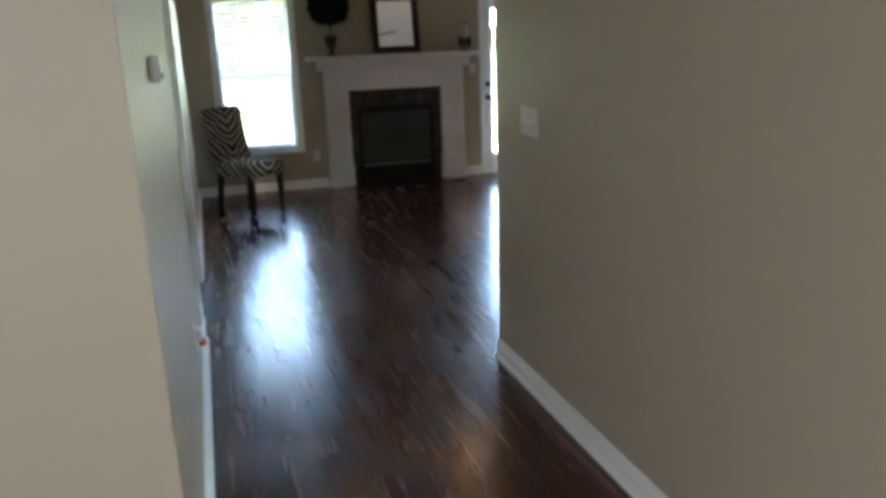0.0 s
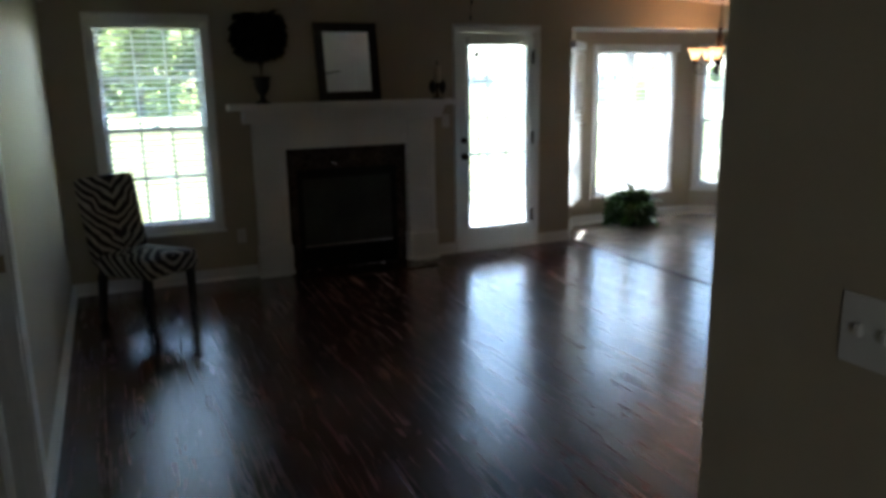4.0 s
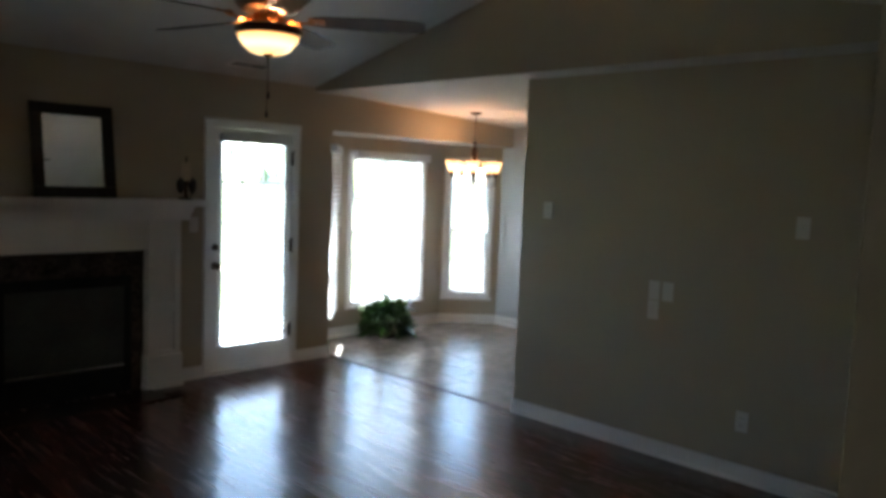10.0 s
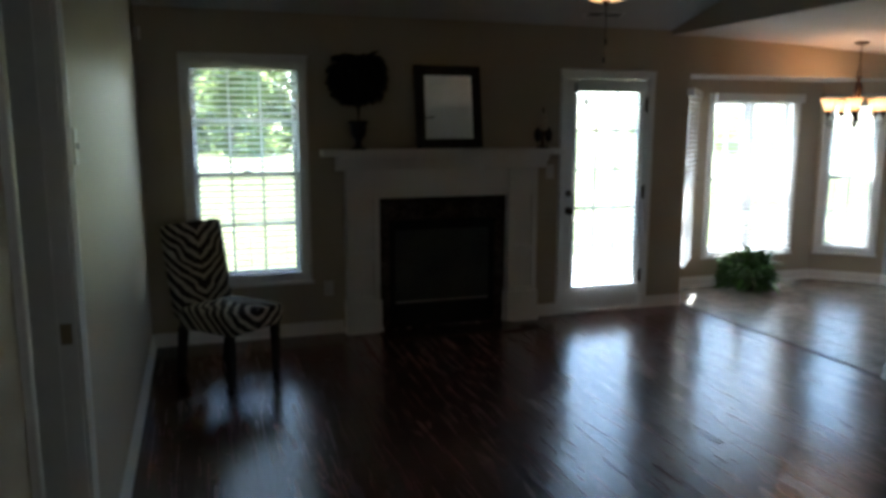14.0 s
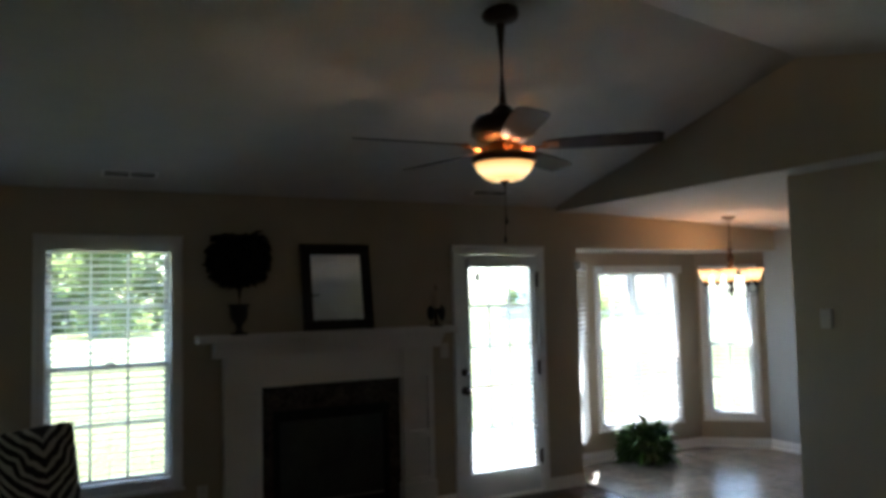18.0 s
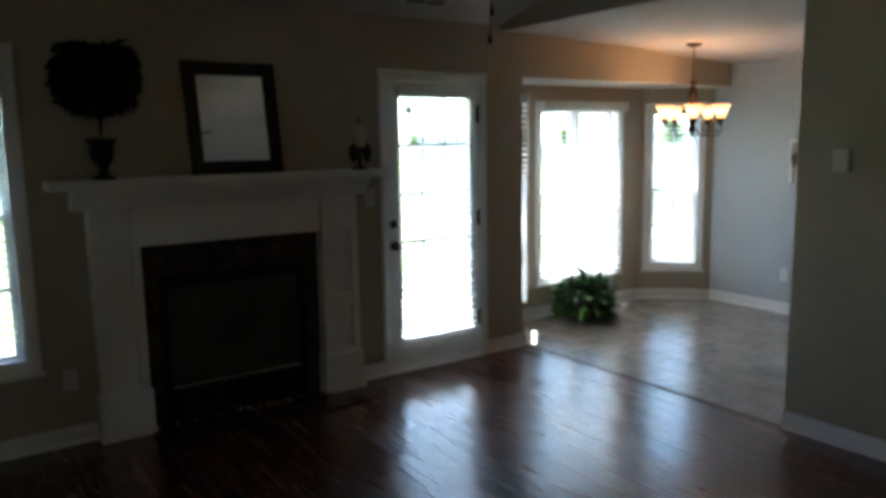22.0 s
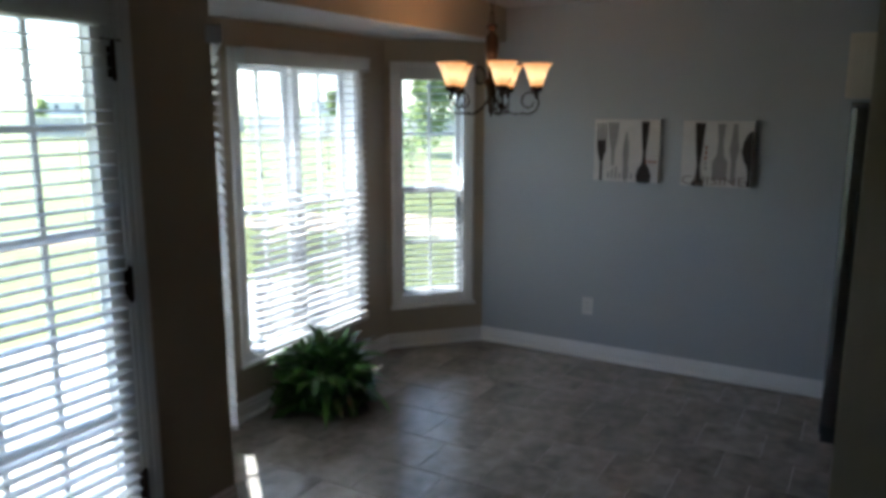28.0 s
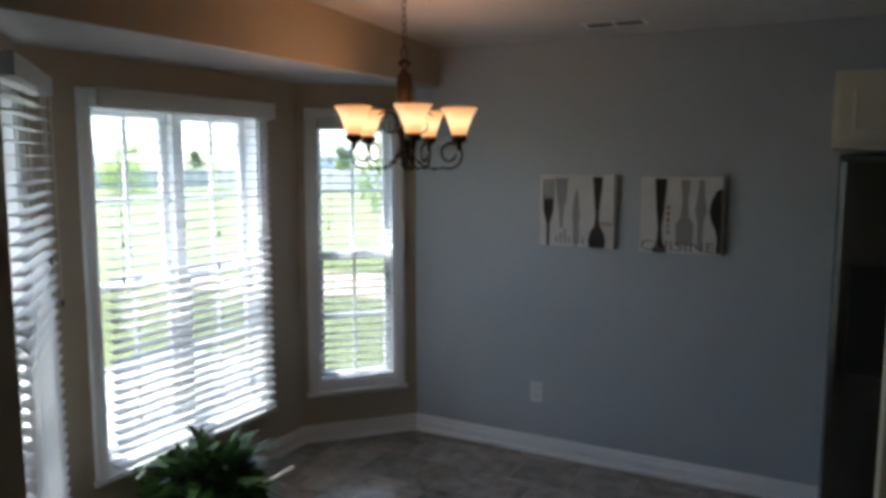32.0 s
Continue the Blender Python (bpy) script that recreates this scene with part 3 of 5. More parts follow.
for k, nm in ((0, "window_3"), (2, "window_4")):
    mS, n = along(BAY[k], BAY[k + 1])
    mS = mS @ pose(SOFF[k], 0, 0)
    window(nm, mS, SW[k], SZ[0], SZ[1], 1, 2, 2, "narrow white double-hung bay window")
    if k == 0:
        blind(mS @ pose(-0.05, 0, 0), 0.68, SZ[0] + 0.05, SZ[1] + 0.01, -0.085, "narrow white blind with tilted slats", tilt=0.02, cords=(0.18, 0.82), out=0.035, lower=22, pulls=((0.45, 1.29), (0.68, 1.10)))
    else:
        blind(mS @ pose(CAS + 0.018, 0, 0), SW[k] - 2 * CAS - 0.036, SZ[0] + CAS + 0.016, SZ[1] - CAS + 0.01, 0.024, "narrow white blind with open slats", cords=(0.18, 0.82))

# ---- patio door ----
dw = DOOR[1] - DOOR[0]
door = empty("door_1", pose(DOOR[0], YB, 0), "white glazed patio door with a blind, closed", "door", kind="structure")
casing(door, dw, 0, DOOR[3])
for b in ((CAS, 0.001, 0, CAS + 0.012, TH, DOOR[3] - CAS), (dw - CAS - 0.012, 0.001, 0, dw - CAS, TH, DOOR[3] - CAS), (CAS + 0.012, 0.001, DOOR[3] - CAS - 0.012, dw - CAS - 0.012, TH, DOOR[3] - CAS)):
    part("jamb", boxes(b), M_TRIM, door)
part("threshold", boxes((CAS, -0.03, 0, dw - CAS, TH, 0.018), bevel=0.004), M_TRIM, door)
s0, s1, st = CAS + 0.016, dw - CAS - 0.017, DOOR[3] - CAS - 0.015
g0, g1, gz0, gz1 = 0.165, 0.755, 0.25, 1.92
leaf = part("door_leaf", boxes((s0, 0.006, 0.02, g0 - 0.03, 0.048, st), (g1 + 0.03, 0.006, 0.02, s1, 0.048, st), (g0 - 0.03, 0.006, 0.02, g1 + 0.03, 0.048, gz0 - 0.03), (g0 - 0.03, 0.006, gz1 + 0.03, g1 + 0.03, 0.048, st)), M_TRIM, door)
part("glass_frame", boxes((g0 - 0.035, -0.006, gz0 - 0.035, g0, 0.054, gz1 + 0.035), (g1, -0.006, gz0 - 0.035, g1 + 0.035, 0.054, gz1 + 0.035), (g0, -0.006, gz0 - 0.035, g1, 0.054, gz0), (g0, -0.006, gz1, g1, 0.054, gz1 + 0.035), bevel=0.004), M_TRIM, leaf)
pane = part("pane", boxes((g0, 0.024, gz0, g1, 0.03, gz1)), M_GLASS, leaf)
pane.visible_shadow = False
for k in (1, 2):
    x = g0 + (g1 - g0) * k / 3
    part("muntin", boxes((x - 0.009, 0.018, gz0, x + 0.009, 0.036, gz1)), M_TRIM, leaf)
for k in range(1, 5):
    z = gz0 + (gz1 - gz0) * k / 5
    part("muntin", boxes((g0, 0.019, z - 0.009, g1, 0.035, z + 0.009)), M_TRIM, leaf)
for z, r in ((0.905, 0.034), (1.055, 0.030)):
    part("door_knob" if z < 1 else "deadbolt", lathe([(r, 0), (r, 0.006), (r * 0.45, 0.01), (r * 0.4, 0.03 if z < 1 else 0.012), (r * 0.9, 0.04 if z < 1 else 0.016), (r * 0.95, 0.055 if z < 1 else 0.02), (r * 0.5, 0.066 if z < 1 else 0.024), (0.001, 0.068 if z < 1 else 0.025)], 20), M_BRONZE, leaf, "dark bronze knob", True, pose(0.105, 0.006, z, 90, 0, 0))
for z in (0.30, 1.05, 1.80):
    hg = part("hinge", boxes((s1 - 0.012, -0.003, z - 0.05, s1 + 0.018, 0.004, z + 0.05), bevel=0.001), M_BRONZE, door, "dark bronze hinge")
    part("pin", lathe([(0.004, -0.062), (0.0075, -0.055), (0.0075, 0.055), (0.009, 0.058), (0.004, 0.066)], 12), M_BRONZE, hg, m=pose(s1 + 0.003, -0.011, z))
part("pin_stop", tube([(s1 - 0.06, -0.045, 1.868), (s1 - 0.02, -0.02, 1.868), (s1 + 0.003, -0.011, 1.868), (s1 + 0.02, -0.03, 1.868)], 0.005, 8), M_BRONZE, door, "dark bronze hinge-pin door stop")
blind(pose(DOOR[0] + g0 - 0.03, YB, 0), g1 - g0 + 0.06, gz0 - 0.02, gz1 + 0.055, -0.034, "white blind with open slats hung on the patio door", cords=(0.15, 0.85), out=0.01, pulls=((0.078, 1.055), (0.085, 0.895)))

# ---- fireplace ----
M_FIREBOX = mat("sooty_black_paint", (0.012, 0.012, 0.012), 0.6, vary=0.4, scale=9, spec=0.12)
FX, FY = 3.386, YB
fp = empty("fireplace", pose(FX, FY, 0), "white painted wooden fireplace surround with dark marble and black firebox", "fireplace")
crown = [(0, 1.395), (-0.19, 1.395), (-0.195, 1.40), (-0.20, 1.405), (-0.20, 1.438), (-0.195, 1.445), (0, 1.445)]
part("mantel_shelf", prism(crown, 1.97), M_TRIM, fp, m=pose(-0.985, 0, 0))
cove = [(0, 1.285), (-0.105, 1.285), (-0.11, 1.30), (-0.125, 1.325), (-0.15, 1.36), (-0.175, 1.38), (-0.178, 1.395), (0, 1.395)]
part("cove_moulding", prism(cove, 1.74), M_TRIM, fp, m=pose(-0.87, 0, 0))
part("frieze", boxes((-0.545, -0.082, 1.065, 0.545, 0, 1.285), bevel=0.003), M_TRIM, fp)
for s in (-1, 1):
    a, b = sorted((s * 0.545, s * 0.80))
    pil = part("pilaster", boxes((a, -0.072, 0, b, 0, 1.285)), M_TRIM, fp)
    f, t = 0.05, 0.1
    for e in (a, b - f):
        part("stile", boxes((e, -t, 0.26, e + f, -0.072, 1.285), bevel=0.003), M_TRIM, pil)
    for z, h in ((1.06, 0.225), (0.58, 0.07), (0.26, 0.03)):
        part("rail", boxes((a + f, -t, z, b - f, -0.072, z + h), bevel=0.003), M_TRIM, pil)
    part("plinth_block", boxes((a - 0.012, -0.115, 0, b + 0.012, 0, 0.26), bevel=0.006), M_TRIM, pil)
    part("plinth_base", boxes((a - 0.02, -0.125, 0, b + 0.02, 0, 0.035), bevel=0.005), M_TRIM, pil)
for b in ((-0.545, -0.02, 0, -0.45, 0, 1.065), (0.45, -0.02, 0, 0.545, 0, 1.065), (-0.45, -0.02, 0.88, 0.45, 0, 1.065)):
    part("marble_slab", boxes(b, bevel=0.001), M_MARBLE, fp, "dark brown polished marble")
for b in ((-0.45, -0.015, 0.80, 0.45, 0.003, 0.88), (-0.45, -0.015, 0.0, 0.45, 0.003, 0.20), (-0.45, -0.015, 0.20, -0.40, 0.003, 0.80), (0.40, -0.015, 0.20, 0.45, 0.003, 0.80)):
    part("firebox_panel", boxes(b), M_FIREBOX, fp, "black metal firebox face")
part("firebox_back", boxes((-0.40, 0.0, 0.20, 0.40, 0.004, 0.80)), M_FIREBOX, fp)
part("glass_panel", boxes((-0.40, -0.008, 0.20, 0.40, -0.003, 0.80)), mat("smoked_glass", (0.055, 0.06, 0.056), 0.2, vary=0.4, scale=3), fp, "smoked black glass")
part("metal_trim", boxes((-0.40, -0.02, 0.20, 0.40, -0.008, 0.214), bevel=0.002), mat("dull_metal", (0.20, 0.185, 0.165), 0.45, 0.5), fp, "dull metal strip")
for k in range(6):
    part("louvre", boxes((-0.38, -0.02, 0.04 + k * 0.025, 0.38, -0.012, 0.052 + k * 0.025)), M_FIREBOX, fp)
hearth = empty("hearth", pose(FX, FY, 0), "dark marble hearth tiles set before the fireplace", "hearth")
for k in range(4):
    part("marble_tile", boxes((-0.56 + 0.28 * k + 0.0012, -0.40, 0, -0.28 + 0.28 * k - 0.0012, -0.128, 0.014), bevel=0.002), M_MARBLE, hearth)

# ---- doorway in the left wall ----
dr = empty("door_2", pose(XL, LD[0], 0, 0, 0, 90), "white cased doorway to a dark side room, open", "doorway", kind="structure")
lw = LD[1] - LD[0]
part("casing", prism(CASING, 2.04), M_TRIM, dr, m=pose(0.001, 0, 0, 0, -90, 0))
part("casing", prism(CASING, 2.04), M_TRIM, dr, m=pose(lw - 0.001, 0, 2.04, 0, 90, 0))
part("casing_head", prism(CASING, lw + 0.12), M_TRIM, dr, m=pose(-0.06, 0, 2.041))
for a, b in ((0.001, 0.018), (lw - 0.018, lw - 0.001)):
    part("jamb", boxes((a, 0.001, 0, b, TH + 0.01, 2.038)), M_TRIM, dr)
part("jamb_head", boxes((0.018, 0.001, 2.02, lw - 0.018, TH + 0.01, 2.038)), M_TRIM, dr)
for a in (lw - 0.03, 0.018):
    part("door_stop", boxes((a, 0.05, 0, a + 0.012, 0.085, 2.02)), M_TRIM, dr)
part("strike_plate", boxes((lw - 0.021, 0.012, 0.965, lw - 0.018, 0.045, 1.03), bevel=0.001), mat("strike_brass", (0.32, 0.26, 0.18), 0.3, 1.0), dr, "worn metal strike plate")

# ---- plates, switches, outlets ----
M_SLOT = mat("dark_slot", (0.02, 0.02, 0.02), 0.6)
M_AMBER = mat("amber_plastic", (0.55, 0.12, 0.02), 0.15, vary=0.1)


def plate(name, m, w=0.072, h=0.118, label="", kind_of="outlet", gang=1):
    """Local -y faces the room."""
    ob = empty(name, m, label, kind_of)
    part("cover_plate", boxes((-w / 2, -0.006, -h / 2, w / 2, 0, h / 2), bevel=0.0025), M_PLATE, ob)
    if kind_of == "outlet":
        for z in (-0.02, 0.02):
            s = part("receptacle", lathe([(0.017, 0), (0.017, 0.003), (0.001, 0.0032)], 18), M_PLATE, ob, m=pose(0, -0.0055, z, 90, 0, 0))
            for x in (-0.006, 0.006):
                part("slot", boxes((x - 0.0012, -0.0098, z - 0.004, x + 0.0012, -0.0086, z + 0.005)), M_SLOT, ob)
    elif kind_of == "light switch":
        for g in range(gang):
            x = (g - (gang - 1) / 2) * 0.046
            part("toggle", boxes((x - 0.005, -0.017, -0.008, x + 0.005, -0.005, 0.012), bevel=0.002), M_PLATE, ob)
    for z in (-h * 0.36, h * 0.36):
        part("screw", lathe([(0.003, 0), (0.003, 0.001), (0.0005, 0.0014)], 8), M_PLATE, ob, m=pose(0, -0.0058, z, 90, 0, 0))
    return ob


mNorth = lambda x, z: pose(x, YB, z)
mWest = lambda x, y, z: pose(x, y, z, 0, 0, 90)
mEast = lambda x, y, z: pose(x, y, z, 0, 0, -90)
plate("wall_outlet", mNorth(2.45, 0.362), label="white duplex outlet on the beige wall", kind_of="outlet")
plate("light_switch", mNorth(4.338, 1.244), label="white single light switch between mantel and door", kind_of="light switch")
plate("light_switch", mEast(XH, 3.318, 1.21), w=0.165, label="white three-gang light switch on the hall wall", kind_of="light switch", gang=3)
plate("light_switch", mWest(XL, 5.845, 1.556), label="white switch plate beside the doorway casing", kind_of="light switch")
plate("light_switch", mWest(XW, 4.37, 1.527), label="white switch plate on the hall wall", kind_of="light switch")
plate("wall_outlet", mEast(XR, 5.07, 0.351), label="white duplex outlet low on the beige wall", kind_of="outlet")
plate("wall_outlet", mEast(XR, 5.672, 0.918), label="white outlet below a pair of blank plates", kind_of="outlet")
plate("wall_outlet", mEast(XG, 8.29, 0.354), label="white duplex outlet on the grey wall", kind_of="outlet")
plate("blank_plate", mEast(XR, 5.671, 1.04), label="white blank cover plate", kind_of="cover plate")
plate("blank_plate", mEast(XR, 5.58, 1.04), label="white cable cover plate", kind_of="cover plate")
plate("light_switch", mEast(XR, 4.821, 1.488), label="white switch plate high on the beige wall", kind_of="light switch")
th = empty("thermostat", mEast(XR, 6.506, 1.492), "white wall thermostat near the wall's end", "thermostat")
part("housing", boxes((-0.038, -0.02, -0.057, 0.038, 0, 0.057), bevel=0.005), M_PLATE, th)
part("lever_slot", boxes((-0.02, -0.0212, 0.018, 0.02, -0.0195, 0.022)), M_GREY, th)
part("button_bar", boxes((-0.02, -0.023, -0.035, 0.02, -0.0195, -0.028), bevel=0.001), M_PLATE, th)
ch = empty("door_chime", mWest(XW, 2.885, 1.49), "white plastic door chime box with vents", "door chime")
part("cover", boxes((-0.05, -0.032, -0.04, 0.05, 0, 0.04), bevel=0.009), M_PLATE, ch, smooth=True)
for k in range(4):
    part("vent_slot", boxes((-0.035 + k * 0.02, -0.0332, -0.028, -0.029 + k * 0.02, -0.0315, -0.010)), M_SLOT, ch)
nl = empty("plug_in", mWest(XW, 3.476, 0.395), "outlet with amber plug-in air freshener", "air freshener")
part("cover_plate", boxes((-0.036, -0.006, -0.06, 0.036, 0, 0.06), bevel=0.0025), M_PLATE, nl)
part("housing", boxes((-0.022, -0.03, -0.005, 0.022, -0.005, 0.05), bevel=0.006), M_PLATE, nl)
part("vial", lathe([(0.004, -0.03), (0.014, -0.026), (0.016, -0.012), (0.010, 0.0), (0.008, 0.004)], 14), M_AMBER, nl, "amber liquid vial", True, pose(0, -0.03, 0, 0, 0, 0))
sn = empty("motion_sensor", pose(XL + 0.03, YB - 0.03, 2.25, 0, 0, -45), "small white corner motion sensor", "sensor")
part("housing", boxes((-0.025, -0.025, -0.045, 0.025, 0.0, 0.045), bevel=0.008), M_PLATE, sn)
part("lens", boxes((-0.018, -0.028, -0.035, 0.018, -0.024, -0.002), bevel=0.001), M_PLATE, sn)


def register(m, w, d, n, label, material):
    ob = empty("air_vent", m, label, "vent")
    part("frame", boxes((-w / 2, -d / 2, -0.003, w / 2, -d / 2 + 0.016, 0), (-w / 2, d / 2 - 0.016, -0.003, w / 2, d / 2, 0), (-w / 2, -d / 2 + 0.016, -0.003, -w / 2 + 0.016, d / 2 - 0.016, 0), (w / 2 - 0.016, -d / 2 + 0.016, -0.003, w / 2, d / 2 - 0.016, 0), (-0.006, -d / 2 + 0.016, -0.003, 0.006, d / 2 - 0.016, 0)), material, ob)
    part("backing", boxes((-w / 2 + 0.016, -d / 2 + 0.016, -0.001, w / 2 - 0.016, d / 2 - 0.016, 0)), M_SLOT, ob)
    for k in range(n):
        y = -d / 2 + 0.016 + (d - 0.032) * (k + 0.5) / n
        part("slat", boxes((-w / 2 + 0.016, y - 0.0015, -0.0025, w / 2 - 0.016, y + 0.0015, -0.0012)), material, ob)
    return ob


slope = math.degrees(math.atan((RIDGE_Z - SPRING) / (YB - RIDGE_Y)))
zc = lambda x, y: SPRING + (RIDGE_Z - SPRING) * (YB - y) / (YB - ridge_y(x))
register(pose(1.96, 8.605, zc(1.96, 8.605) - 0.002, -slope + 2.0, 0, 0), 0.33, 0.13, 4, "white ceiling register over the window", M_TRIM)
register(pose(4.65, 8.655, zc(4.65, 8.655) - 0.002, -slope + 0.8, 0, 0), 0.33, 0.13, 4, "white ceiling register over the patio door", M_TRIM)
register(pose(8.02, 7.83, zd(8.02), 2.66, 0, 90), 0.30, 0.12, 1, "white ceiling register in the dining corner", M_TRIM)
register(pose(3.95, 8.60, 0.007, 180, 0, 0), 0.30, 0.11, 7, "brown metal floor register before the hearth", M_BRONZE)

# ---- chair ----
chair = empty("parsons_chair", pose(1.665, 8.12, 0, 0, 0, 41.8), "armless parsons chair in black and cream zebra fabric", "chair")


def cushion(x0, y0, z0, x1, y1, z1, r, top_bulge=0.0, sub=8):
    bm = bmesh.new()
    box(bm, x0, y0, z0, x1, y1, z1)
    bmesh.ops.subdivide_edges(bm, edges=bm.edges[:], cuts=sub, use_grid_fill=True)
    cx, cy, cz = (x0 + x1) / 2, (y0 + y1) / 2, (z0 + z1) / 2
    hx, hy, hz = (x1 - x0) / 2, (y1 - y0) / 2, (z1 - z0) / 2
    for v in bm.verts:
        p = v.co - Vector((cx, cy, cz))
        q = Vector((max(-hx + r, min(hx - r, p.x)), max(-hy + r, min(hy - r, p.y)), max(-hz + r, min(hz - r, p.z))))
        d = p - q
        if d.length > 1e-6:
            p = q + d.normalized() * min(r, d.length)
        if p.z > 0:
            p.z += top_bulge * (1 - (p.x / hx) ** 2) * (1 - (p.y / hy) ** 2)
        v.co = p + Vector((cx, cy, cz))
    return bm


part("seat", cushion(-0.235, -0.26, 0.33, 0.235, 0.22, 0.475, 0.03, 0.02), M_ZEBRA, chair, "zebra print upholstery", True)
part("backrest", cushion(-0.235, -0.045, 0.0, 0.235, 0.045, 0.62, 0.03), M_ZEBRA, chair, "zebra print upholstery", True, pose(0, 0.225, 0.385, -9, 0, 0))
for sx in (-1, 1):
    for sy in (-1, 1):
        bm = bmesh.new()
        top = [bm.verts.new((sx * 0.2 + a * 0.026, sy * 0.205 + b * 0.026, 0.34)) for a, b in ((-1, -1), (1, -1), (1, 1), (-1, 1))]
        dy = 0.05 if sy > 0 else 0.0
        bot = [bm.verts.new((sx * 0.2 + a * 0.019, sy * 0.205 + dy + b * 0.019, 0.0)) for a, b in ((-1, -1), (1, -1), (1, 1), (-1, 1))]
        bm.faces.new(top), bm.faces.new(bot)
        for k in range(4):
            bm.faces.new((top[k], top[(k + 1) % 4], bot[(k + 1) % 4], bot[k]))
        bmesh.ops.bevel(bm, geom=bm.edges[:], offset=0.003, segments=1, affect="EDGES")
        part("leg", bm, M_DARKWOOD, chair, "dark stained tapered wooden leg")

# ---- on the mantel ----
ZM = 1.445
mr = empty("mirror", pose(3.412, YB - 0.125, ZM + 0.004, -8.5, 0, 0), "rectangular mirror in a wide black frame leaning on the wall", "mirror")
mw, mh, fw = 0.545, 0.645, 0.075
for b in ((-mw / 2, -0.015, 0, mw / 2, 0.012, fw), (-mw / 2, -0.015, mh - fw, mw / 2, 0.012, mh), (-mw / 2, -0.015, fw, -mw / 2 + fw, 0.012, mh - fw), (mw / 2 - fw, -0.015, fw, mw / 2, 0.012, mh - fw)):
    part("frame_rail", boxes(b, bevel=0.006), M_DARKWOOD, mr, "black wooden frame rail")
part("mirror_glass", boxes((-mw / 2 + fw - 0.004, -0.001, fw - 0.004, mw / 2 - fw + 0.004, 0.004, mh - fw + 0.004)), M_MIRROR, mr)

tp = empty("topiary", pose(2.68, YB - 0.12, ZM), "dark leafy topiary ball in a black urn on the mantel", "topiary")
part("urn", lathe([(0.06, 0), (0.062, 0.012), (0.03, 0.022), (0.02, 0.05), (0.03, 0.075), (0.055, 0.11), (0.062, 0.15), (0.058, 0.185), (0.075, 0.2), (0.078, 0.21), (0.06, 0.213), (0.052, 0.2)], 24), M_BLACK, tp, "black cast urn", True)
part("stem", tube([(0, 0, 0.18), (0.004, 0.003, 0.28), (0, 0, 0.40)], 0.011), M_DARKWOOD, tp)
M_DLEAF = mat("dark_leaf", (0.010, 0.012, 0.007), 0.8, vary=0.5, scale=30)


def leaf_cloud(n, shape, size, seed, droop=0.0):
    """Many small folded leaves; shape(rnd) gives a place and an outward direction."""
    rnd = random.Random(seed)
    verts, faces = [], []
    for _ in range(n):
        c, d = shape(rnd)
        d = (Vector(d) + Vector((rnd.gauss(0, 0.5), rnd.gauss(0, 0.5), rnd.gauss(0, 0.5) - droop))).normalized()
        side = d.cross(Vector((rnd.gauss(0, 1), rnd.gauss(0, 1), rnd.gauss(0, 1)))).normalized()
        s = size * rnd.uniform(0.6, 1.3)
        up = d.cross(side) * s * 0.12
        c = Vector(c)
        k = len(verts)
        verts += [c, c + d * s * 0.45 + side * s * 0.24 + up, c + d * s, c + d * s * 0.45 - side * s * 0.24 + up, c + d * s * 0.5]
        faces += [(k, k + 1, k + 4), (k + 1, k + 2, k + 4), (k, k + 4, k + 3), (k + 4, k + 2, k + 3)]
    bm = bmesh.new()
    vs = [bm.verts.new(v) for v in verts]
    for f in faces:
        bm.faces.new([vs[i] for i in f])
    return bm


def crown_shape(rnd):
    v = Vector((rnd.gauss(0, 1), rnd.gauss(0, 1), rnd.gauss(0, 1))).normalized()
    k = 1.0 / max(abs(v.x), abs(v.y), abs(v.z)) ** 0.6
    q = rnd.uniform(0.5, 1.0) * 0.165 * k * (1 + 0.18 * noise.noise(v * 3.1))
    wide = 1.05 if v.z > 0 else 1.05 - 0.25 * abs(v.z)
    return Vector((v.x * q * wide, v.y * q * 0.6, 0.545 + v.z * q * 0.95)), Vector((v.x, v.y, -0.2))


part("foliage", leaf_cloud(2600, crown_shape, 0.085, 3, 0.7), M_DLEAF, tp, "dark dried leaf ball")
part("foliage_core", lathe([(0.001, 0.42), (0.07, 0.44), (0.10, 0.50), (0.105, 0.56), (0.08, 0.63), (0.001, 0.66)], 16), M_DLEAF, tp, smooth=True)

cd = empty("candle_holder", pose(4.205, YB - 0.13, ZM), "dark metal holder with a cream pillar candle", "candle holder")
part("base", lathe([(0.055, 0), (0.056, 0.008), (0.03, 0.014), (0.014, 0.02), (0.012, 0.11), (0.03, 0.13), (0.042, 0.135), (0.042, 0.14)], 20), M_BRONZE, cd, smooth=True)
for s in (-1, 1):
    part("leaf_ornament", lathe([(0.002, 0.04), (0.02, 0.06), (0.032, 0.10), (0.028, 0.14), (0.002, 0.17)], 14), M_BLACK, cd, "black oval ornament", True, pose(s * 0.048, -0.01, 0.0))
    part("arm", tube([(s * 0.012, 0, 0.03), (s * 0.04, -0.005, 0.02), (s * 0.048, -0.01, 0.05)], 0.005), M_BRONZE, cd)
part("candle", lathe([(0.033, 0.14), (0.034, 0.15), (0.033, 0.27), (0.026, 0.275), (0.02, 0.268), (0.001, 0.266)], 20), mat("cream_wax", (0.48, 0.40, 0.29), 0.45, vary=0.06), cd, "cream wax candle", True)
part("finial", tube([(0, 0, 0.266), (0.001, 0, 0.31), (0, 0, 0.335)], [0.004, 0.009, 0.002]), M_BRONZE, cd)

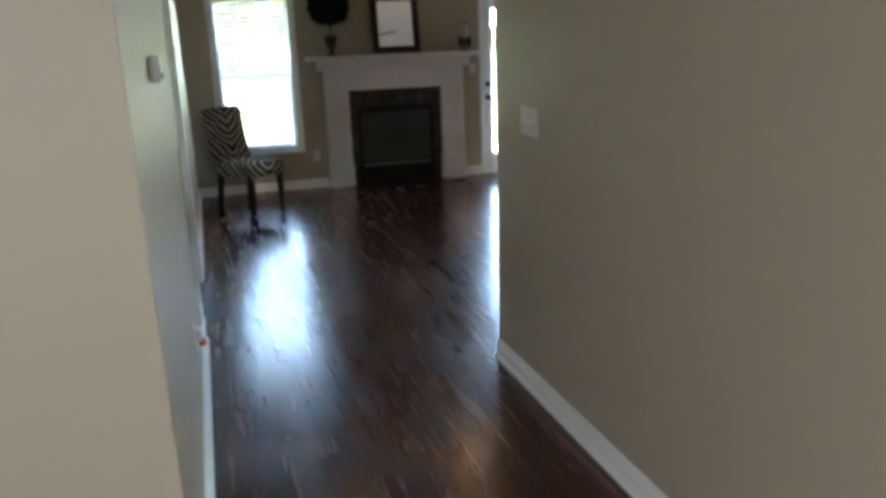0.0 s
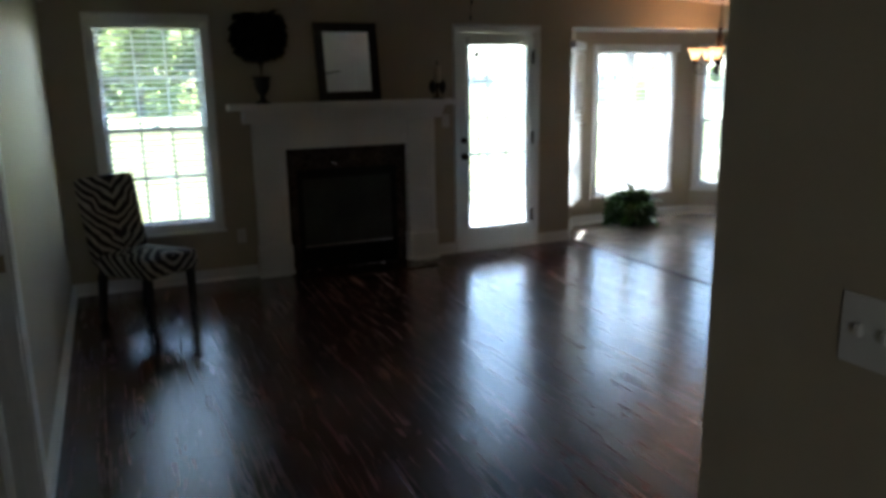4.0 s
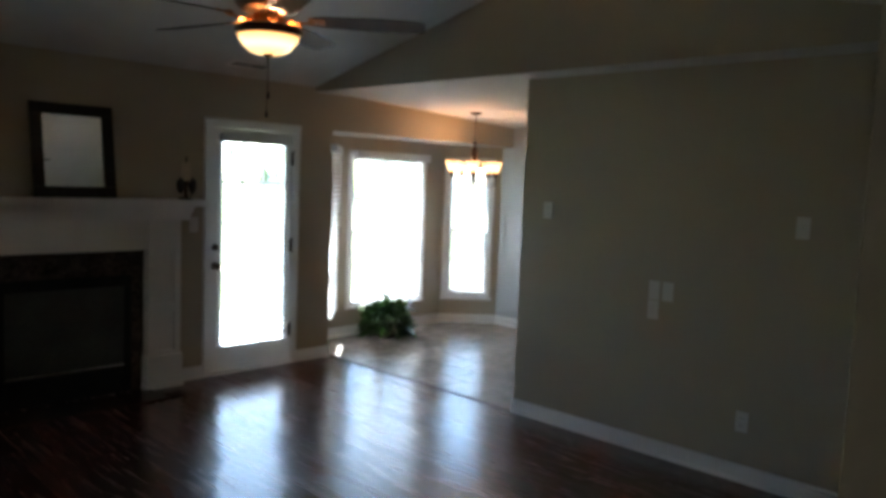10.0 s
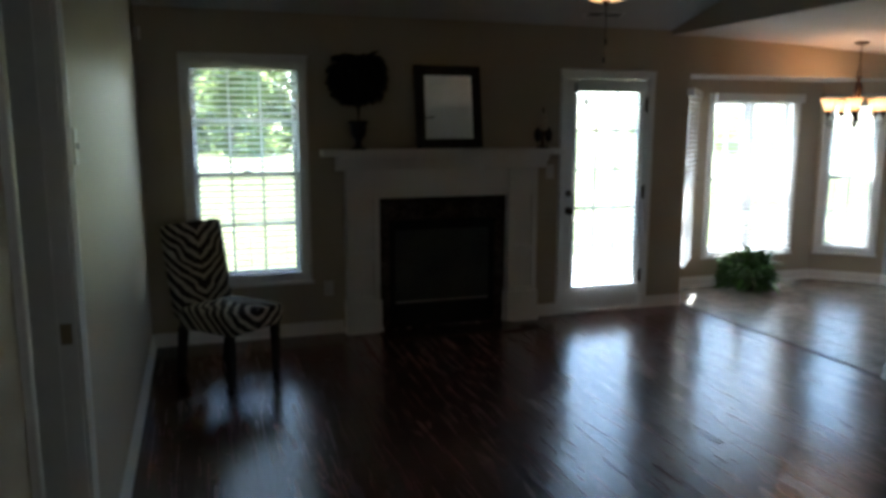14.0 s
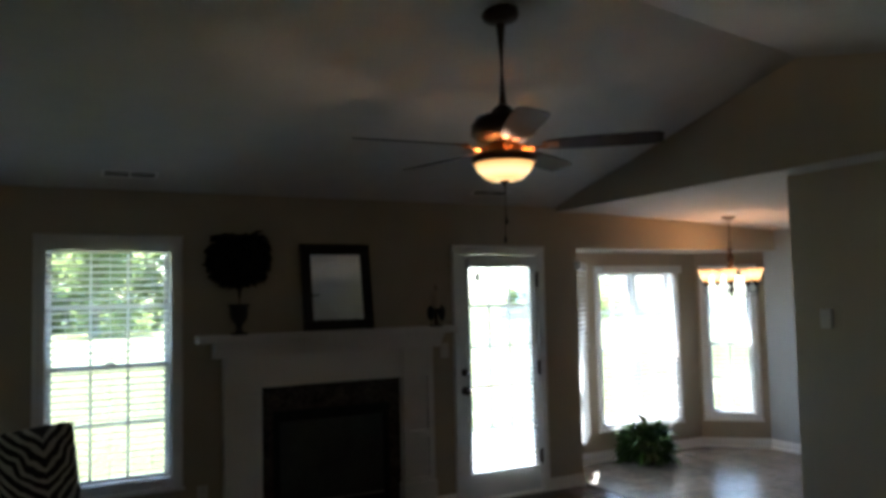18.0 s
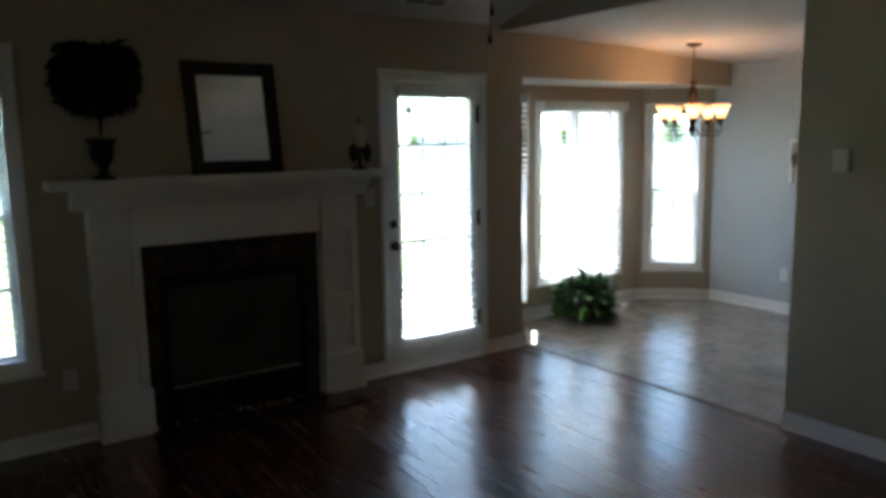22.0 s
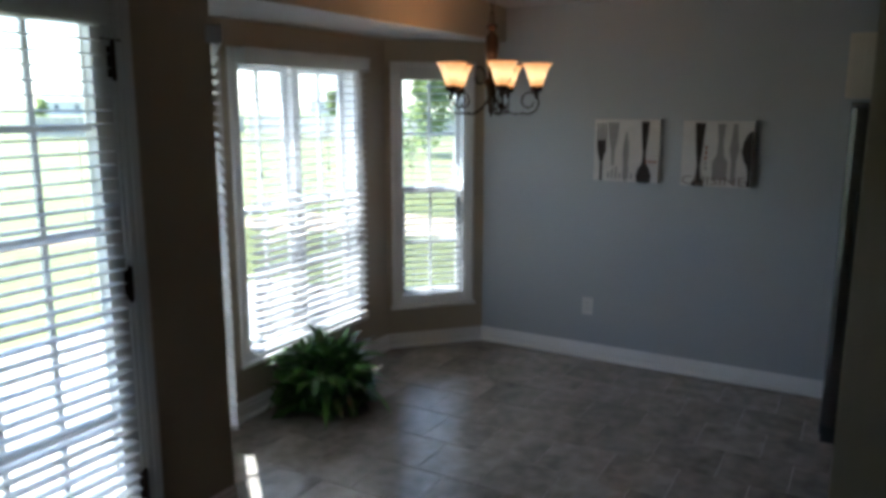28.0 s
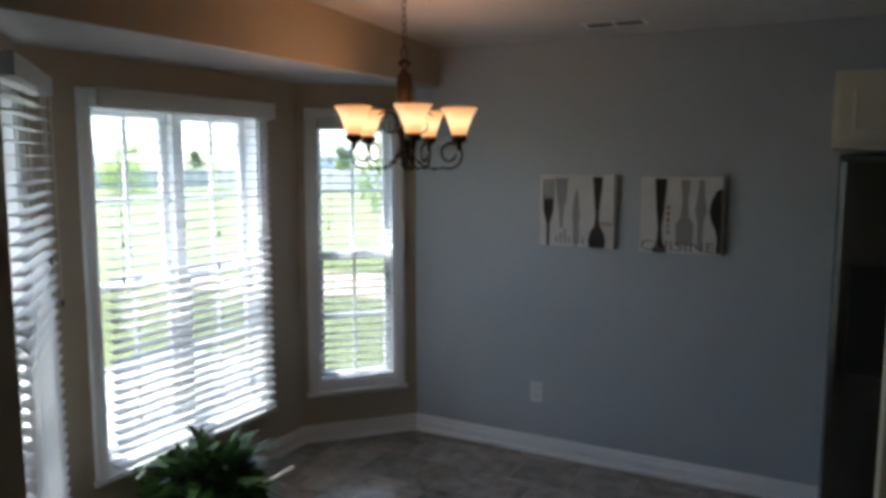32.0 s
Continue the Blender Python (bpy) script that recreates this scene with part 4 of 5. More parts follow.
# ---- ceiling fan ----
FCX, FCY, FLIFT, FS = 3.37, 6.39, 0.109, 0.93
fz = (zc(FCX, FCY) - FLIFT) / FS
fan = empty("ceiling_fan", pose(FCX, FCY, FLIFT), "bronze ceiling fan with five dark blades and a lit amber bowl", "ceiling fan")
fan.scale = (FS, FS, FS)
part("canopy", lathe([(0.09, fz + 0.03), (0.095, fz - 0.012), (0.085, fz - 0.035), (0.05, fz - 0.05), (0.018, fz - 0.055)], 24), M_BRONZE, fan, smooth=True)
part("downrod", tube([(0, 0, fz - 0.05), (0, 0, 2.60)], 0.023, 12), M_BRONZE, fan)
part("motor_housing", lathe([(0.022, 2.63), (0.05, 2.61), (0.066, 2.585), (0.13, 2.565), (0.16, 2.525), (0.16, 2.48), (0.13, 2.45), (0.08, 2.44), (0.066, 2.42)], 32), M_BRONZE, fan, smooth=True)
part("switch_housing", lathe([(0.066, 2.44), (0.083, 2.42), (0.077, 2.395), (0.094, 2.385), (0.094, 2.372)], 28), mat("aged_copper", (0.50, 0.20, 0.07), 0.3, 0.9, vary=0.25, scale=25), fan, "copper-toned housing", True)
part("light_ring", lathe([(0.134, 2.372), (0.146, 2.38), (0.162, 2.372), (0.162, 2.362), (0.162, 2.342), (0.151, 2.334)], 32, cap=False), M_BRONZE, fan, smooth=True)
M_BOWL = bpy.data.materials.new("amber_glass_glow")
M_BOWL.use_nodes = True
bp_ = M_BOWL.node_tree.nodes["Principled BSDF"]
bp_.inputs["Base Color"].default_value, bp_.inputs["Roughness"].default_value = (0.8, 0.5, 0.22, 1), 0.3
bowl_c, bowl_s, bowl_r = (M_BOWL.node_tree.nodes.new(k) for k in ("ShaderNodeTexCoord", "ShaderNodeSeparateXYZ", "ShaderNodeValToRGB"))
# the bulb's hot belly and amber rim, put into the emission by height
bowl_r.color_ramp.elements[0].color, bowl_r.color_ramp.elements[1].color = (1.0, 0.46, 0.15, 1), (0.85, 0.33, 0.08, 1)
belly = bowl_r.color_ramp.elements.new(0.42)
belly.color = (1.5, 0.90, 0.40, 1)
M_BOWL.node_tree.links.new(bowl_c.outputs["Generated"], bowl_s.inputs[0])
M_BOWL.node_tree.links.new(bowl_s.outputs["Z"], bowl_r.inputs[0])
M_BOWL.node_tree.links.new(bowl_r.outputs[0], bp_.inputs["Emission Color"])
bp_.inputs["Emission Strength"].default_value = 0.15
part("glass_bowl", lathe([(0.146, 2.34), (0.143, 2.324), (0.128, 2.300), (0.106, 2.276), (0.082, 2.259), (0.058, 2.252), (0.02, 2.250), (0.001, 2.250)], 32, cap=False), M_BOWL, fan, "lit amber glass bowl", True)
part("bowl_finial", lathe([(0.024, 2.254), (0.022, 2.244), (0.010, 2.232), (0.001, 2.220)], 14), M_BRONZE, fan, smooth=True)
M_BLADE = mat("fan_blade_wood", (0.04, 0.026, 0.02), 0.6, spec=0.12, vary=0.35, scale=6, fine=50, stretch=(0.5, 5, 5))
bm = bmesh.new()
prof = [(0.21, 0.05), (0.27, 0.06), (0.44, 0.072), (0.64, 0.076), (0.73, 0.07), (0.76, 0.045)]
lo = [bm.verts.new((x, -w, -0.003)) for x, w in prof] + [bm.verts.new((x, w, -0.003)) for x, w in reversed(prof)]
hi = [bm.verts.new((v.co.x, v.co.y, 0.003)) for v in lo]
bm.faces.new(lo), bm.faces.new(hi)
for k in range(len(lo)):
    bm.faces.new((lo[k], lo[(k + 1) % len(lo)], hi[(k + 1) % len(lo)], hi[k]))
blade_me = mesh_of("blade", bm, M_BLADE)
bm = tube([(0.06, 0, 0.0), (0.10, 0.012, -0.02), (0.15, -0.008, -0.028), (0.20, 0, -0.012), (0.26, 0, -0.006)], [0.018, 0.016, 0.017, 0.018, 0.010], 8)
box(bm, 0.19, -0.038, -0.012, 0.27, 0.038, -0.004, bevel=0.003)
iron_me = mesh_of("blade_iron", bm, bpy.data.materials["aged_copper"], True)
for k in range(5):
    b = new("blade", blade_me)
    b.parent, b.matrix_basis = fan, pose(0, 0, 2.417, 0, 0, 175.5 - 72 * k) @ pose(0, 0, 0, -12, 0, 0)
    b["label"] = "dark wood fan blade"
    i = new("blade_iron", iron_me)
    i.parent, i.matrix_basis = fan, pose(0, 0, 2.425, 0, 0, 175.5 - 72 * k) @ pose(0, 0, 0, -12, 0, 0)
for x, z in ((-0.03, 1.945), (0.03, 2.035)):
    part("pull_chain", tube([(x * 0.1, 0, 2.228), (x * 0.15, 0, z + 0.03)], 0.002, 5), M_BRONZE, fan)
    part("chain_fob", lathe([(0.002, 0), (0.008, 0.008), (0.007, 0.028), (0.002, 0.036)], 10), M_DARKWOOD, fan, m=pose(x * 0.15, 0, z))
lp = new("fan_lamp", bpy.data.lights.new("fan_lamp", "POINT"))
lp.location, lp.data.energy, lp.data.color, lp.data.shadow_soft_size = (FCX, FCY, FLIFT + FS * 2.335), 1.7, (1.0, 0.66, 0.42), 0.03

# ---- chandelier ----
CX, CY = 7.06, 8.425
CZ = zd(CX) + 0.002
chd = empty("chandelier", pose(CX, CY, 0), "bronze five-arm chandelier with lit amber glass shades", "chandelier")
part("canopy", lathe([(0.062, CZ), (0.06, CZ - 0.012), (0.04, CZ - 0.022), (0.01, CZ - 0.03)], 24), M_BRONZE, chd, smooth=True)
for k in range(8):
    ring = [(0.010 * math.cos(a), 0, 0.018 * math.sin(a)) for a in [2 * math.pi * j / 10 for j in range(11)]]
    part("chain_link", tube(ring, 0.0028, 6), M_BRONZE, chd, m=pose(0, 0, CZ - 0.045 - k * 0.029, 0, 0, 90 * (k % 2)))
part("hanging_loop", tube([(0.022 * math.cos(a), 0, 2.085 + 0.026 * math.sin(a)) for a in [2 * math.pi * j / 16 for j in range(17)]], 0.005, 8), M_BRONZE, chd)
part("column", lathe([(0.004, 2.062), (0.02, 2.058), (0.03, 2.045), (0.014, 2.03), (0.012, 2.02), (0.03, 2.0), (0.034, 1.96), (0.03, 1.90), (0.022, 1.87), (0.018, 1.80), (0.03, 1.79), (0.045, 1.775), (0.03, 1.755), (0.022, 1.70), (0.028, 1.68), (0.014, 1.655), (0.018, 1.64), (0.006, 1.615), (0.001, 1.60)], 24), M_BRONZE, chd, smooth=True)
M_SHADE = bpy.data.materials.new("amber_shade_glow")
M_SHADE.use_nodes = True
sp = M_SHADE.node_tree.nodes["Principled BSDF"]
sp.inputs["Base Color"].default_value, sp.inputs["Roughness"].default_value = (0.75, 0.5, 0.28, 1), 0.35
tcs, grd, rmp = (M_SHADE.node_tree.nodes.new(k) for k in ("ShaderNodeTexCoord", "ShaderNodeSeparateXYZ", "ShaderNodeValToRGB"))
M_SHADE.node_tree.links.new(tcs.outputs["Generated"], grd.inputs[0])
M_SHADE.node_tree.links.new(grd.outputs["Z"], rmp.inputs[0])
# bright middle and darker ends: the bulb's glow drawn into the emission colour
rmp.color_ramp.elements[0].color, rmp.color_ramp.elements[0].position = (0.55, 0.17, 0.035, 1), 0.0
rmp.color_ramp.elements[1].color, rmp.color_ramp.elements[1].position = (0.50, 0.18, 0.055, 1), 1.0
e = rmp.color_ramp.elements.new(0.45)
e.color = (1.1, 0.64, 0.27, 1)
M_SHADE.node_tree.links.new(rmp.outputs[0], sp.inputs["Emission Color"])
sp.inputs["Emission Strength"].default_value = 0.33
shade_me = mesh_of("shade", lathe([(0.028, 0), (0.034, 0.012), (0.044, 0.045), (0.056, 0.08), (0.072, 0.108), (0.082, 0.12), (0.080, 0.121), (0.068, 0.106), (0.052, 0.079), (0.040, 0.045), (0.030, 0.014)], 28, cap=False), M_SHADE, True)
arm_pts = [(0.02, 0, 1.70), (0.035, 0, 1.672), (0.06, 0, 1.645), (0.09, 0, 1.627), (0.12, 0, 1.619)]
for j in range(24):
    a = radians(-118 + 470 * j / 23)
    r = 0.062 - 0.038 * (j / 23) ** 0.8
    arm_pts.append((0.188 + r * math.cos(a), 0, 1.682 + r * 1.05 * math.sin(a)))
arm_me = mesh_of("arm", tube(arm_pts, 0.0065, 8), M_BRONZE, True)
scroll_pts = []
for j in range(20):
    a = math.pi * (0.2 + 1.9 * j / 19)
    r = 0.05 - 0.032 * j / 19
    scroll_pts.append((0.075 + r * math.cos(a), 0, 1.82 + r * 1.15 * math.sin(a)))
scroll_me = mesh_of("scroll", tube(scroll_pts, 0.0048, 8), M_BRONZE, True)
cup_me = mesh_of("socket_cup", lathe([(0.006, -0.05), (0.009, -0.04), (0.012, -0.018), (0.03, -0.012), (0.033, 0.006), (0.028, 0.012)], 20), M_BRONZE, True)
for k in range(5):
    m = pose(0, 0, 0, 0, 0, 72 * k - 69)
    for nm, me, mm in (("arm", arm_me, m @ pose(0, 0, 0.0)), ("scroll", scroll_me, m @ pose(0, 0, -0.02)), ("socket_cup", cup_me, m @ pose(0.225, 0, 1.745)), ("shade", shade_me, m @ pose(0.225, 0, 1.754) @ Matrix.Scale(0.93, 4))):
        o = new(nm, me)
        o.parent, o.matrix_basis = chd, mm
        if nm == "shade":
            o["label"] = "lit amber glass bell shade"
    q = new("chandelier_bulb", bpy.data.lights.new("chandelier_bulb", "POINT"))
    w = pose(CX, CY, 0) @ m @ Vector((0.225, 0, 1.84))
    q.location, q.data.energy, q.data.color, q.data.shadow_soft_size = w, 0.16, (1.0, 0.57, 0.32), 0.03

# ---- pictures ----
M_CANVAS = mat("pale_canvas", (0.60, 0.58, 0.55), 0.7, vary=0.12, scale=14, fine=120, bump=0.1)
M_INK = mat("dark_print", (0.028, 0.02, 0.018), 0.7, vary=0.3, scale=20)
M_GREYINK = mat("grey_print", (0.27, 0.262, 0.255), 0.7, vary=0.15, scale=20)
M_REDINK = mat("rust_print", (0.30, 0.10, 0.05), 0.7, vary=0.3)


def flat(pts, z=0.0, t=0.0012):
    bm = bmesh.new()
    a = [bm.verts.new((x, -t, y)) for x, y in pts]
    b = [bm.verts.new((x, 0, y)) for x, y in pts]
    bm.faces.new(a), bm.faces.new(b)
    for k in range(len(pts)):
        bm.faces.new((a[k], a[(k + 1) % len(pts)], b[(k + 1) % len(pts)], b[k]))
    return bm


def outline(cx, rows):
    """A shape symmetric about cx from (height, half width) rows."""
    return [(cx - w, y) for y, w in rows] + [(cx + w, y) for y, w in reversed(rows)]


M_BROWNINK = mat("brown_print", (0.20, 0.155, 0.13), 0.7, vary=0.3, scale=30)


def lettering(words, size, x, z, width, parent, y):
    """Letters standing on z from x, pulled to a width, facing -y."""
    cu = bpy.data.curves.new("lettering", "FONT")
    cu.body, cu.size, cu.extrude = words, size * 1.4, 0.0003
    tmp = bpy.data.objects.new("lettering_source", cu)
    me = bpy.data.meshes.new_from_object(tmp)
    bpy.data.objects.remove(tmp)
    xs = [v.co.x for v in me.vertices]
    for v in me.vertices:
        v.co = ((v.co.x - min(xs)) * width / (max(xs) - min(xs)), -v.co.z, v.co.y)
    me.materials.clear()
    me.materials.append(M_BROWNINK)
    ob = new("lettering", me)
    ob.parent, ob.location = parent, (x, y, z)
    return ob


def picture(m, w, h, which):
    ob = empty("canvas_print", m, "square canvas print of " + ("fork and spoon" if which else "spoon and knife") + " silhouettes", "picture", "canvas prints")
    part("canvas", boxes((0, -0.036, 0, w, 0, h), bevel=0.003), M_CANVAS, ob)
    y0 = -0.0362
    at = lambda: pose(0, y0, 0)
    if which:
        part("fork_print", flat(outline(0.12 * w, [(0.0, 0.022 * w), (0.30 * h, 0.022 * w), (0.38 * h, 0.04 * w), (0.50 * h, 0.070 * w), (0.62 * h, 0.072 * w), (0.66 * h, 0.074 * w)])), M_INK, ob, m=at())
        for k in range(4):
            x = 0.12 * w + (k - 1.5) * 0.042 * w
            part("tine_print", flat([(x - 0.011 * w, 0.66 * h), (x + 0.011 * w, 0.66 * h), (x + 0.008 * w, 0.93 * h), (x - 0.008 * w, 0.93 * h)]), M_INK, ob, m=at())
        part("spoon_print", flat(outline(0.78 * w, [(0.0, 0.10 * w), (0.10 * h, 0.115 * w), (0.22 * h, 0.085 * w), (0.30 * h, 0.035 * w), (0.45 * h, 0.022 * w), (0.70 * h, 0.045 * w), (0.97 * h, 0.065 * w)])), M_INK, ob, m=at())
        part("ghost_knife_print", flat(outline(0.50 * w, [(0.0, 0.02 * w), (0.2 * h, 0.03 * w), (0.45 * h, 0.05 * w), (0.65 * h, 0.035 * w), (0.8 * h, 0.01 * w)])), M_GREYINK, ob, m=at())
        part("ghost_handle_print", flat(outline(0.30 * w, [(0.25 * h, 0.02 * w), (0.5 * h, 0.03 * w), (0.7 * h, 0.07 * w), (0.95 * h, 0.085 * w)])), M_GREYINK, ob, m=at())
        for k in range(4):
            part("letter_bar", boxes((0.80 * w + k * 0.045 * w, -0.0008, 0.30 * h, 0.825 * w + k * 0.045 * w, 0, 0.36 * h)), M_REDINK, ob, m=pose(0, y0 - 0.0013, 0))
        for k in range(7):
            part("letter_bar", boxes((0.22 * w + k * 0.06 * w, -0.0008, 0.04 * h, 0.25 * w + k * 0.06 * w, 0, (0.14 + 0.05 * (k % 3)) * h)), M_GREYINK, ob, m=at())
    else:
        part("spoon_print", flat(outline(0.25 * w, [(0.0, 0.09 * w), (0.06 * h, 0.075 * w), (0.14 * h, 0.035 * w), (0.30 * h, 0.022 * w), (0.6 * h, 0.05 * w), (0.97 * h, 0.075 * w)])), M_INK, ob, m=at())
        kn = [(0.93 * w, 0.02 * h), (0.99 * w, 0.02 * h), (0.99 * w, 0.86 * h), (0.92 * w, 0.82 * h), (0.86 * w, 0.70 * h), (0.84 * w, 0.55 * h), (0.87 * w, 0.42 * h), (0.92 * w, 0.32 * h), (0.945 * w, 0.18 * h)]
        part("knife_print", flat(kn), M_INK, ob, m=at())
        part("ghost_fork_print", flat(outline(0.55 * w, [(0.1 * h, 0.10 * w), (0.38 * h, 0.11 * w), (0.48 * h, 0.05 * w), (0.7 * h, 0.035 * w), (0.96 * h, 0.06 * w)])), M_GREYINK, ob, m=at())
        part("ghost_spoon_print", flat(outline(0.74 * w, [(0.05 * h, 0.03 * w), (0.4 * h, 0.035 * w), (0.58 * h, 0.07 * w), (0.74 * h, 0.045 * w), (0.96 * h, 0.03 * w)])), M_GREYINK, ob, m=at())
        lettering("CUISINE", 0.135 * h, 0.02 * w, 0.025 * h, 0.90 * w, ob, y0 - 0.0016)
        for k in range(5):
            part("letter_bar", boxes((0.33 * w, -0.0008, (0.25 + 0.08 * k) * h, 0.37 * w, 0, (0.30 + 0.08 * k) * h)), M_REDINK if k > 1 else M_GREYINK, ob, m=pose(0, y0 - 0.0013, 0))
    return ob


picture(pose(XG, 8.275, 1.197, 0, 0, -90), 0.41, 0.383, True)
picture(pose(XG, 7.73, 1.193, 0, 0, -90), 0.40, 0.383, False)

# ---- plant ----
pl = empty("potted_plant", pose(6.73, 9.27, 0), "bushy green fern in a dark pot on the tile floor", "plant")
pl.scale = (0.95, 0.93, 0.95)
part("pot", lathe([(0.10, 0), (0.11, 0.01), (0.13, 0.12), (0.14, 0.14), (0.135, 0.145), (0.12, 0.13), (0.001, 0.12)], 24), M_BLACK, pl, "dark round pot", True)
M_FERN = mat("fern_leaf", (0.07, 0.15, 0.03), 0.30, vary=0.5, scale=14, fine=60, per_object=0.75)
rnd = random.Random(11)
for i in range(150):
    az, rise, ln = rnd.uniform(0, 2 * math.pi), rnd.uniform(0.45, 1.5), rnd.uniform(0.26, 0.47)
    verts, faces = [], []
    d = Vector((math.cos(az), math.sin(az), 0))
    side = Vector((-d.y, d.x, 0))
    pts = []
    p, ang = Vector((rnd.uniform(-0.05, 0.05), rnd.uniform(-0.05, 0.05), 0.12)), rise
    for j in range(9):
        pts.append(p.copy())
        p += (d * math.cos(ang) + Vector((0, 0, 1)) * math.sin(ang)) * ln / 8
        ang -= rnd.uniform(0.06, 0.30)
    for q in pts:
        q.z = max(q.z, 0.02)
        q.y = min(q.y, 0.26)
    bm = bmesh.new()
    wd = rnd.uniform(0.022, 0.044)
    tw = rnd.uniform(-0.6, 0.6)
    prev = None
    for j, q in enumerate(pts):
        w = wd * math.sin(math.pi * min(1, 0.12 + 0.88 * j / 8)) + 0.001
        n = Vector((0, 0, 1)) * math.sin(tw) * w
        cur = [bm.verts.new(q - side * w + n), bm.verts.new(q - Vector((0, 0, 0.25 * w))), bm.verts.new(q + side * w - n)]
        if prev:
            bm.faces.new((prev[0], prev[1], cur[1], cur[0])), bm.faces.new((prev[1], prev[2], cur[2], cur[1]))
        prev = cur
    part("leaf", bm, M_FERN, pl, smooth=True)



def dome_shape(rnd):
    v = Vector((rnd.gauss(0, 1), rnd.gauss(0, 1), abs(rnd.gauss(0, 1)))).normalized()
    q = rnd.uniform(0.45, 1.0)
    return Vector((v.x * 0.25 * q, max(-0.27, min(0.2, v.y * 0.25 * q)), 0.05 + v.z * 0.35 * q)), Vector((v.x, v.y, v.z * 0.6))


tagged(part("foliage", leaf_cloud(950, dome_shape, 0.105, 21, 0.1), M_FERN, pl, "dense small green leaves"), kind="stuff")

# ---- kitchen corner ----
M_STEEL = mat("brushed_stainless", (0.18, 0.18, 0.178), 0.22, 1.0, vary=0.08, scale=4, fine=200, stretch=(1, 1, 0.03))
M_FSIDE = mat("dark_grey_fridge_side", (0.035, 0.036, 0.04), 0.4, vary=0.1)
M_CAB = mat("cream_cabinet_paint", (0.68, 0.62, 0.52), 0.35, vary=0.03)
fr = empty("refrigerator", pose(8.252, 6.84, 0, 0, 0, -90), "stainless steel side-by-side refrigerator with black dispenser", "refrigerator")
part("cabinet_body", boxes((0, -0.62, 0.03, 0.91, 0, 1.68), bevel=0.005), M_FSIDE, fr, "dark grey metal body")
for a, b in ((0.004, 0.36), (0.368, 0.906)):
    dd = part("door", boxes((a, -0.69, 0.10, b, -0.625, 1.675), bevel=0.022), M_STEEL, fr, "brushed stainless door")
part("handle", tube([(0.33, -0.70, 0.5), (0.33, -0.735, 0.53), (0.33, -0.735, 1.47), (0.33, -0.70, 1.5)], 0.011, 10), M_STEEL, fr)
part("handle", tube([(0.40, -0.70, 0.5), (0.40, -0.735, 0.53), (0.40, -0.735, 1.47), (0.40, -0.70, 1.5)], 0.011, 10), M_STEEL, fr)
part("dispenser", boxes((0.06, -0.697, 0.85, 0.29, -0.688, 1.27), bevel=0.004), M_BLACK, fr, "black ice and water dispenser")
part("kick_grille", boxes((0.01, -0.64, 0.0, 0.90, -0.60, 0.09)), M_FSIDE, fr)
cb = empty("wall_cabinet", pose(8.275, 6.87, 1.70, 0, 0, -90), "cream raised-panel cabinet above the refrigerator", "cabinet")
part("carcass", boxes((0, -0.68, 0, 0.93, 0, 0.29), bevel=0.002), M_CAB, cb)
for a, b in ((0.012, 0.462), (0.468, 0.918)):
    dd = part("door", boxes((a, -0.70, 0.01, b, -0.681, 0.28), bevel=0.003), M_CAB, cb)
    part("raised_panel", boxes((a + 0.055, -0.706, 0.06, b - 0.055, -0.699, 0.23), bevel=0.005), M_CAB, dd)
    part("knob", lathe([(0.006, 0), (0.006, 0.012), (0.014, 0.018), (0.010, 0.026), (0.001, 0.027)], 14), M_BRONZE, dd, "dark bronze knob", True, pose((b - 0.03) if a < 0.2 else (a + 0.03), -0.70, 0.06, 90, 0, 0))

# ---- outside ----
M_GRASS = mat("lawn_grass", (0.100, 0.112, 0.034), 0.9, vary=0.45, scale=0.35, fine=7.0, bump=0.5, bump_scale=30)
M_CONC = mat("concrete", (0.42, 0.40, 0.365), 0.85, vary=0.15, scale=2, fine=60, bump=0.2)
GZ = -0.25
solid("ground", boxes((-200, YB + TH, GZ - 0.1, 220, 300, GZ), (-200, -60, GZ - 0.1, -0.3, YB + TH, GZ), (XG + 0.6, -60, GZ - 0.1, 220, YB + TH, GZ), (-0.3, -60, GZ - 0.1, XG + 0.6, -2.8, GZ)), M_GRASS, None, "sunlit mown lawn", "lawn", kind="structure")
solid("patio", boxes((3.6, YB + TH + 0.012, GZ, 9.4, 12.2, GZ + 0.12), bevel=0.01), M_CONC, None, "pale concrete patio slab", "patio", kind="structure")
M_SOIL = mat("bare_soil", (0.34, 0.27, 0.175), 0.95, vary=0.3, scale=1.5, fine=14, bump=0.4)
bm = bmesh.new()
rim = []
for k in range(48):
    a = 2 * math.pi * k / 48
    q = 1 + 0.22 * noise.noise(Vector((math.cos(a) * 1.7, math.sin(a) * 1.7, 3.0)))
    rim.append(bm.verts.new((9.6 + 5.2 * q * math.cos(a), 12.6 + 4.6 * q * math.sin(a), GZ + 0.006)))
bm.faces.new(rim)
bmesh.ops.triangulate(bm, faces=bm.faces[:])
bmesh.ops.delete(bm, geom=[f for f in bm.faces if min(v.co.y for v in f.verts) < YB + 0.9], context="FACES")
solid("soil_patch", bm, M_SOIL, None, "bare tan soil between patio and lawn", "soil", kind="structure")
M_LEAF = mat("tree_leaf", (0.10, 0.14, 0.065), 0.6, vary=0.5, scale=1.2, fine=12)
M_LEAF2 = mat("pale_leaf", (0.15, 0.22, 0.04), 0.6, vary=0.4, scale=1.2, fine=12)
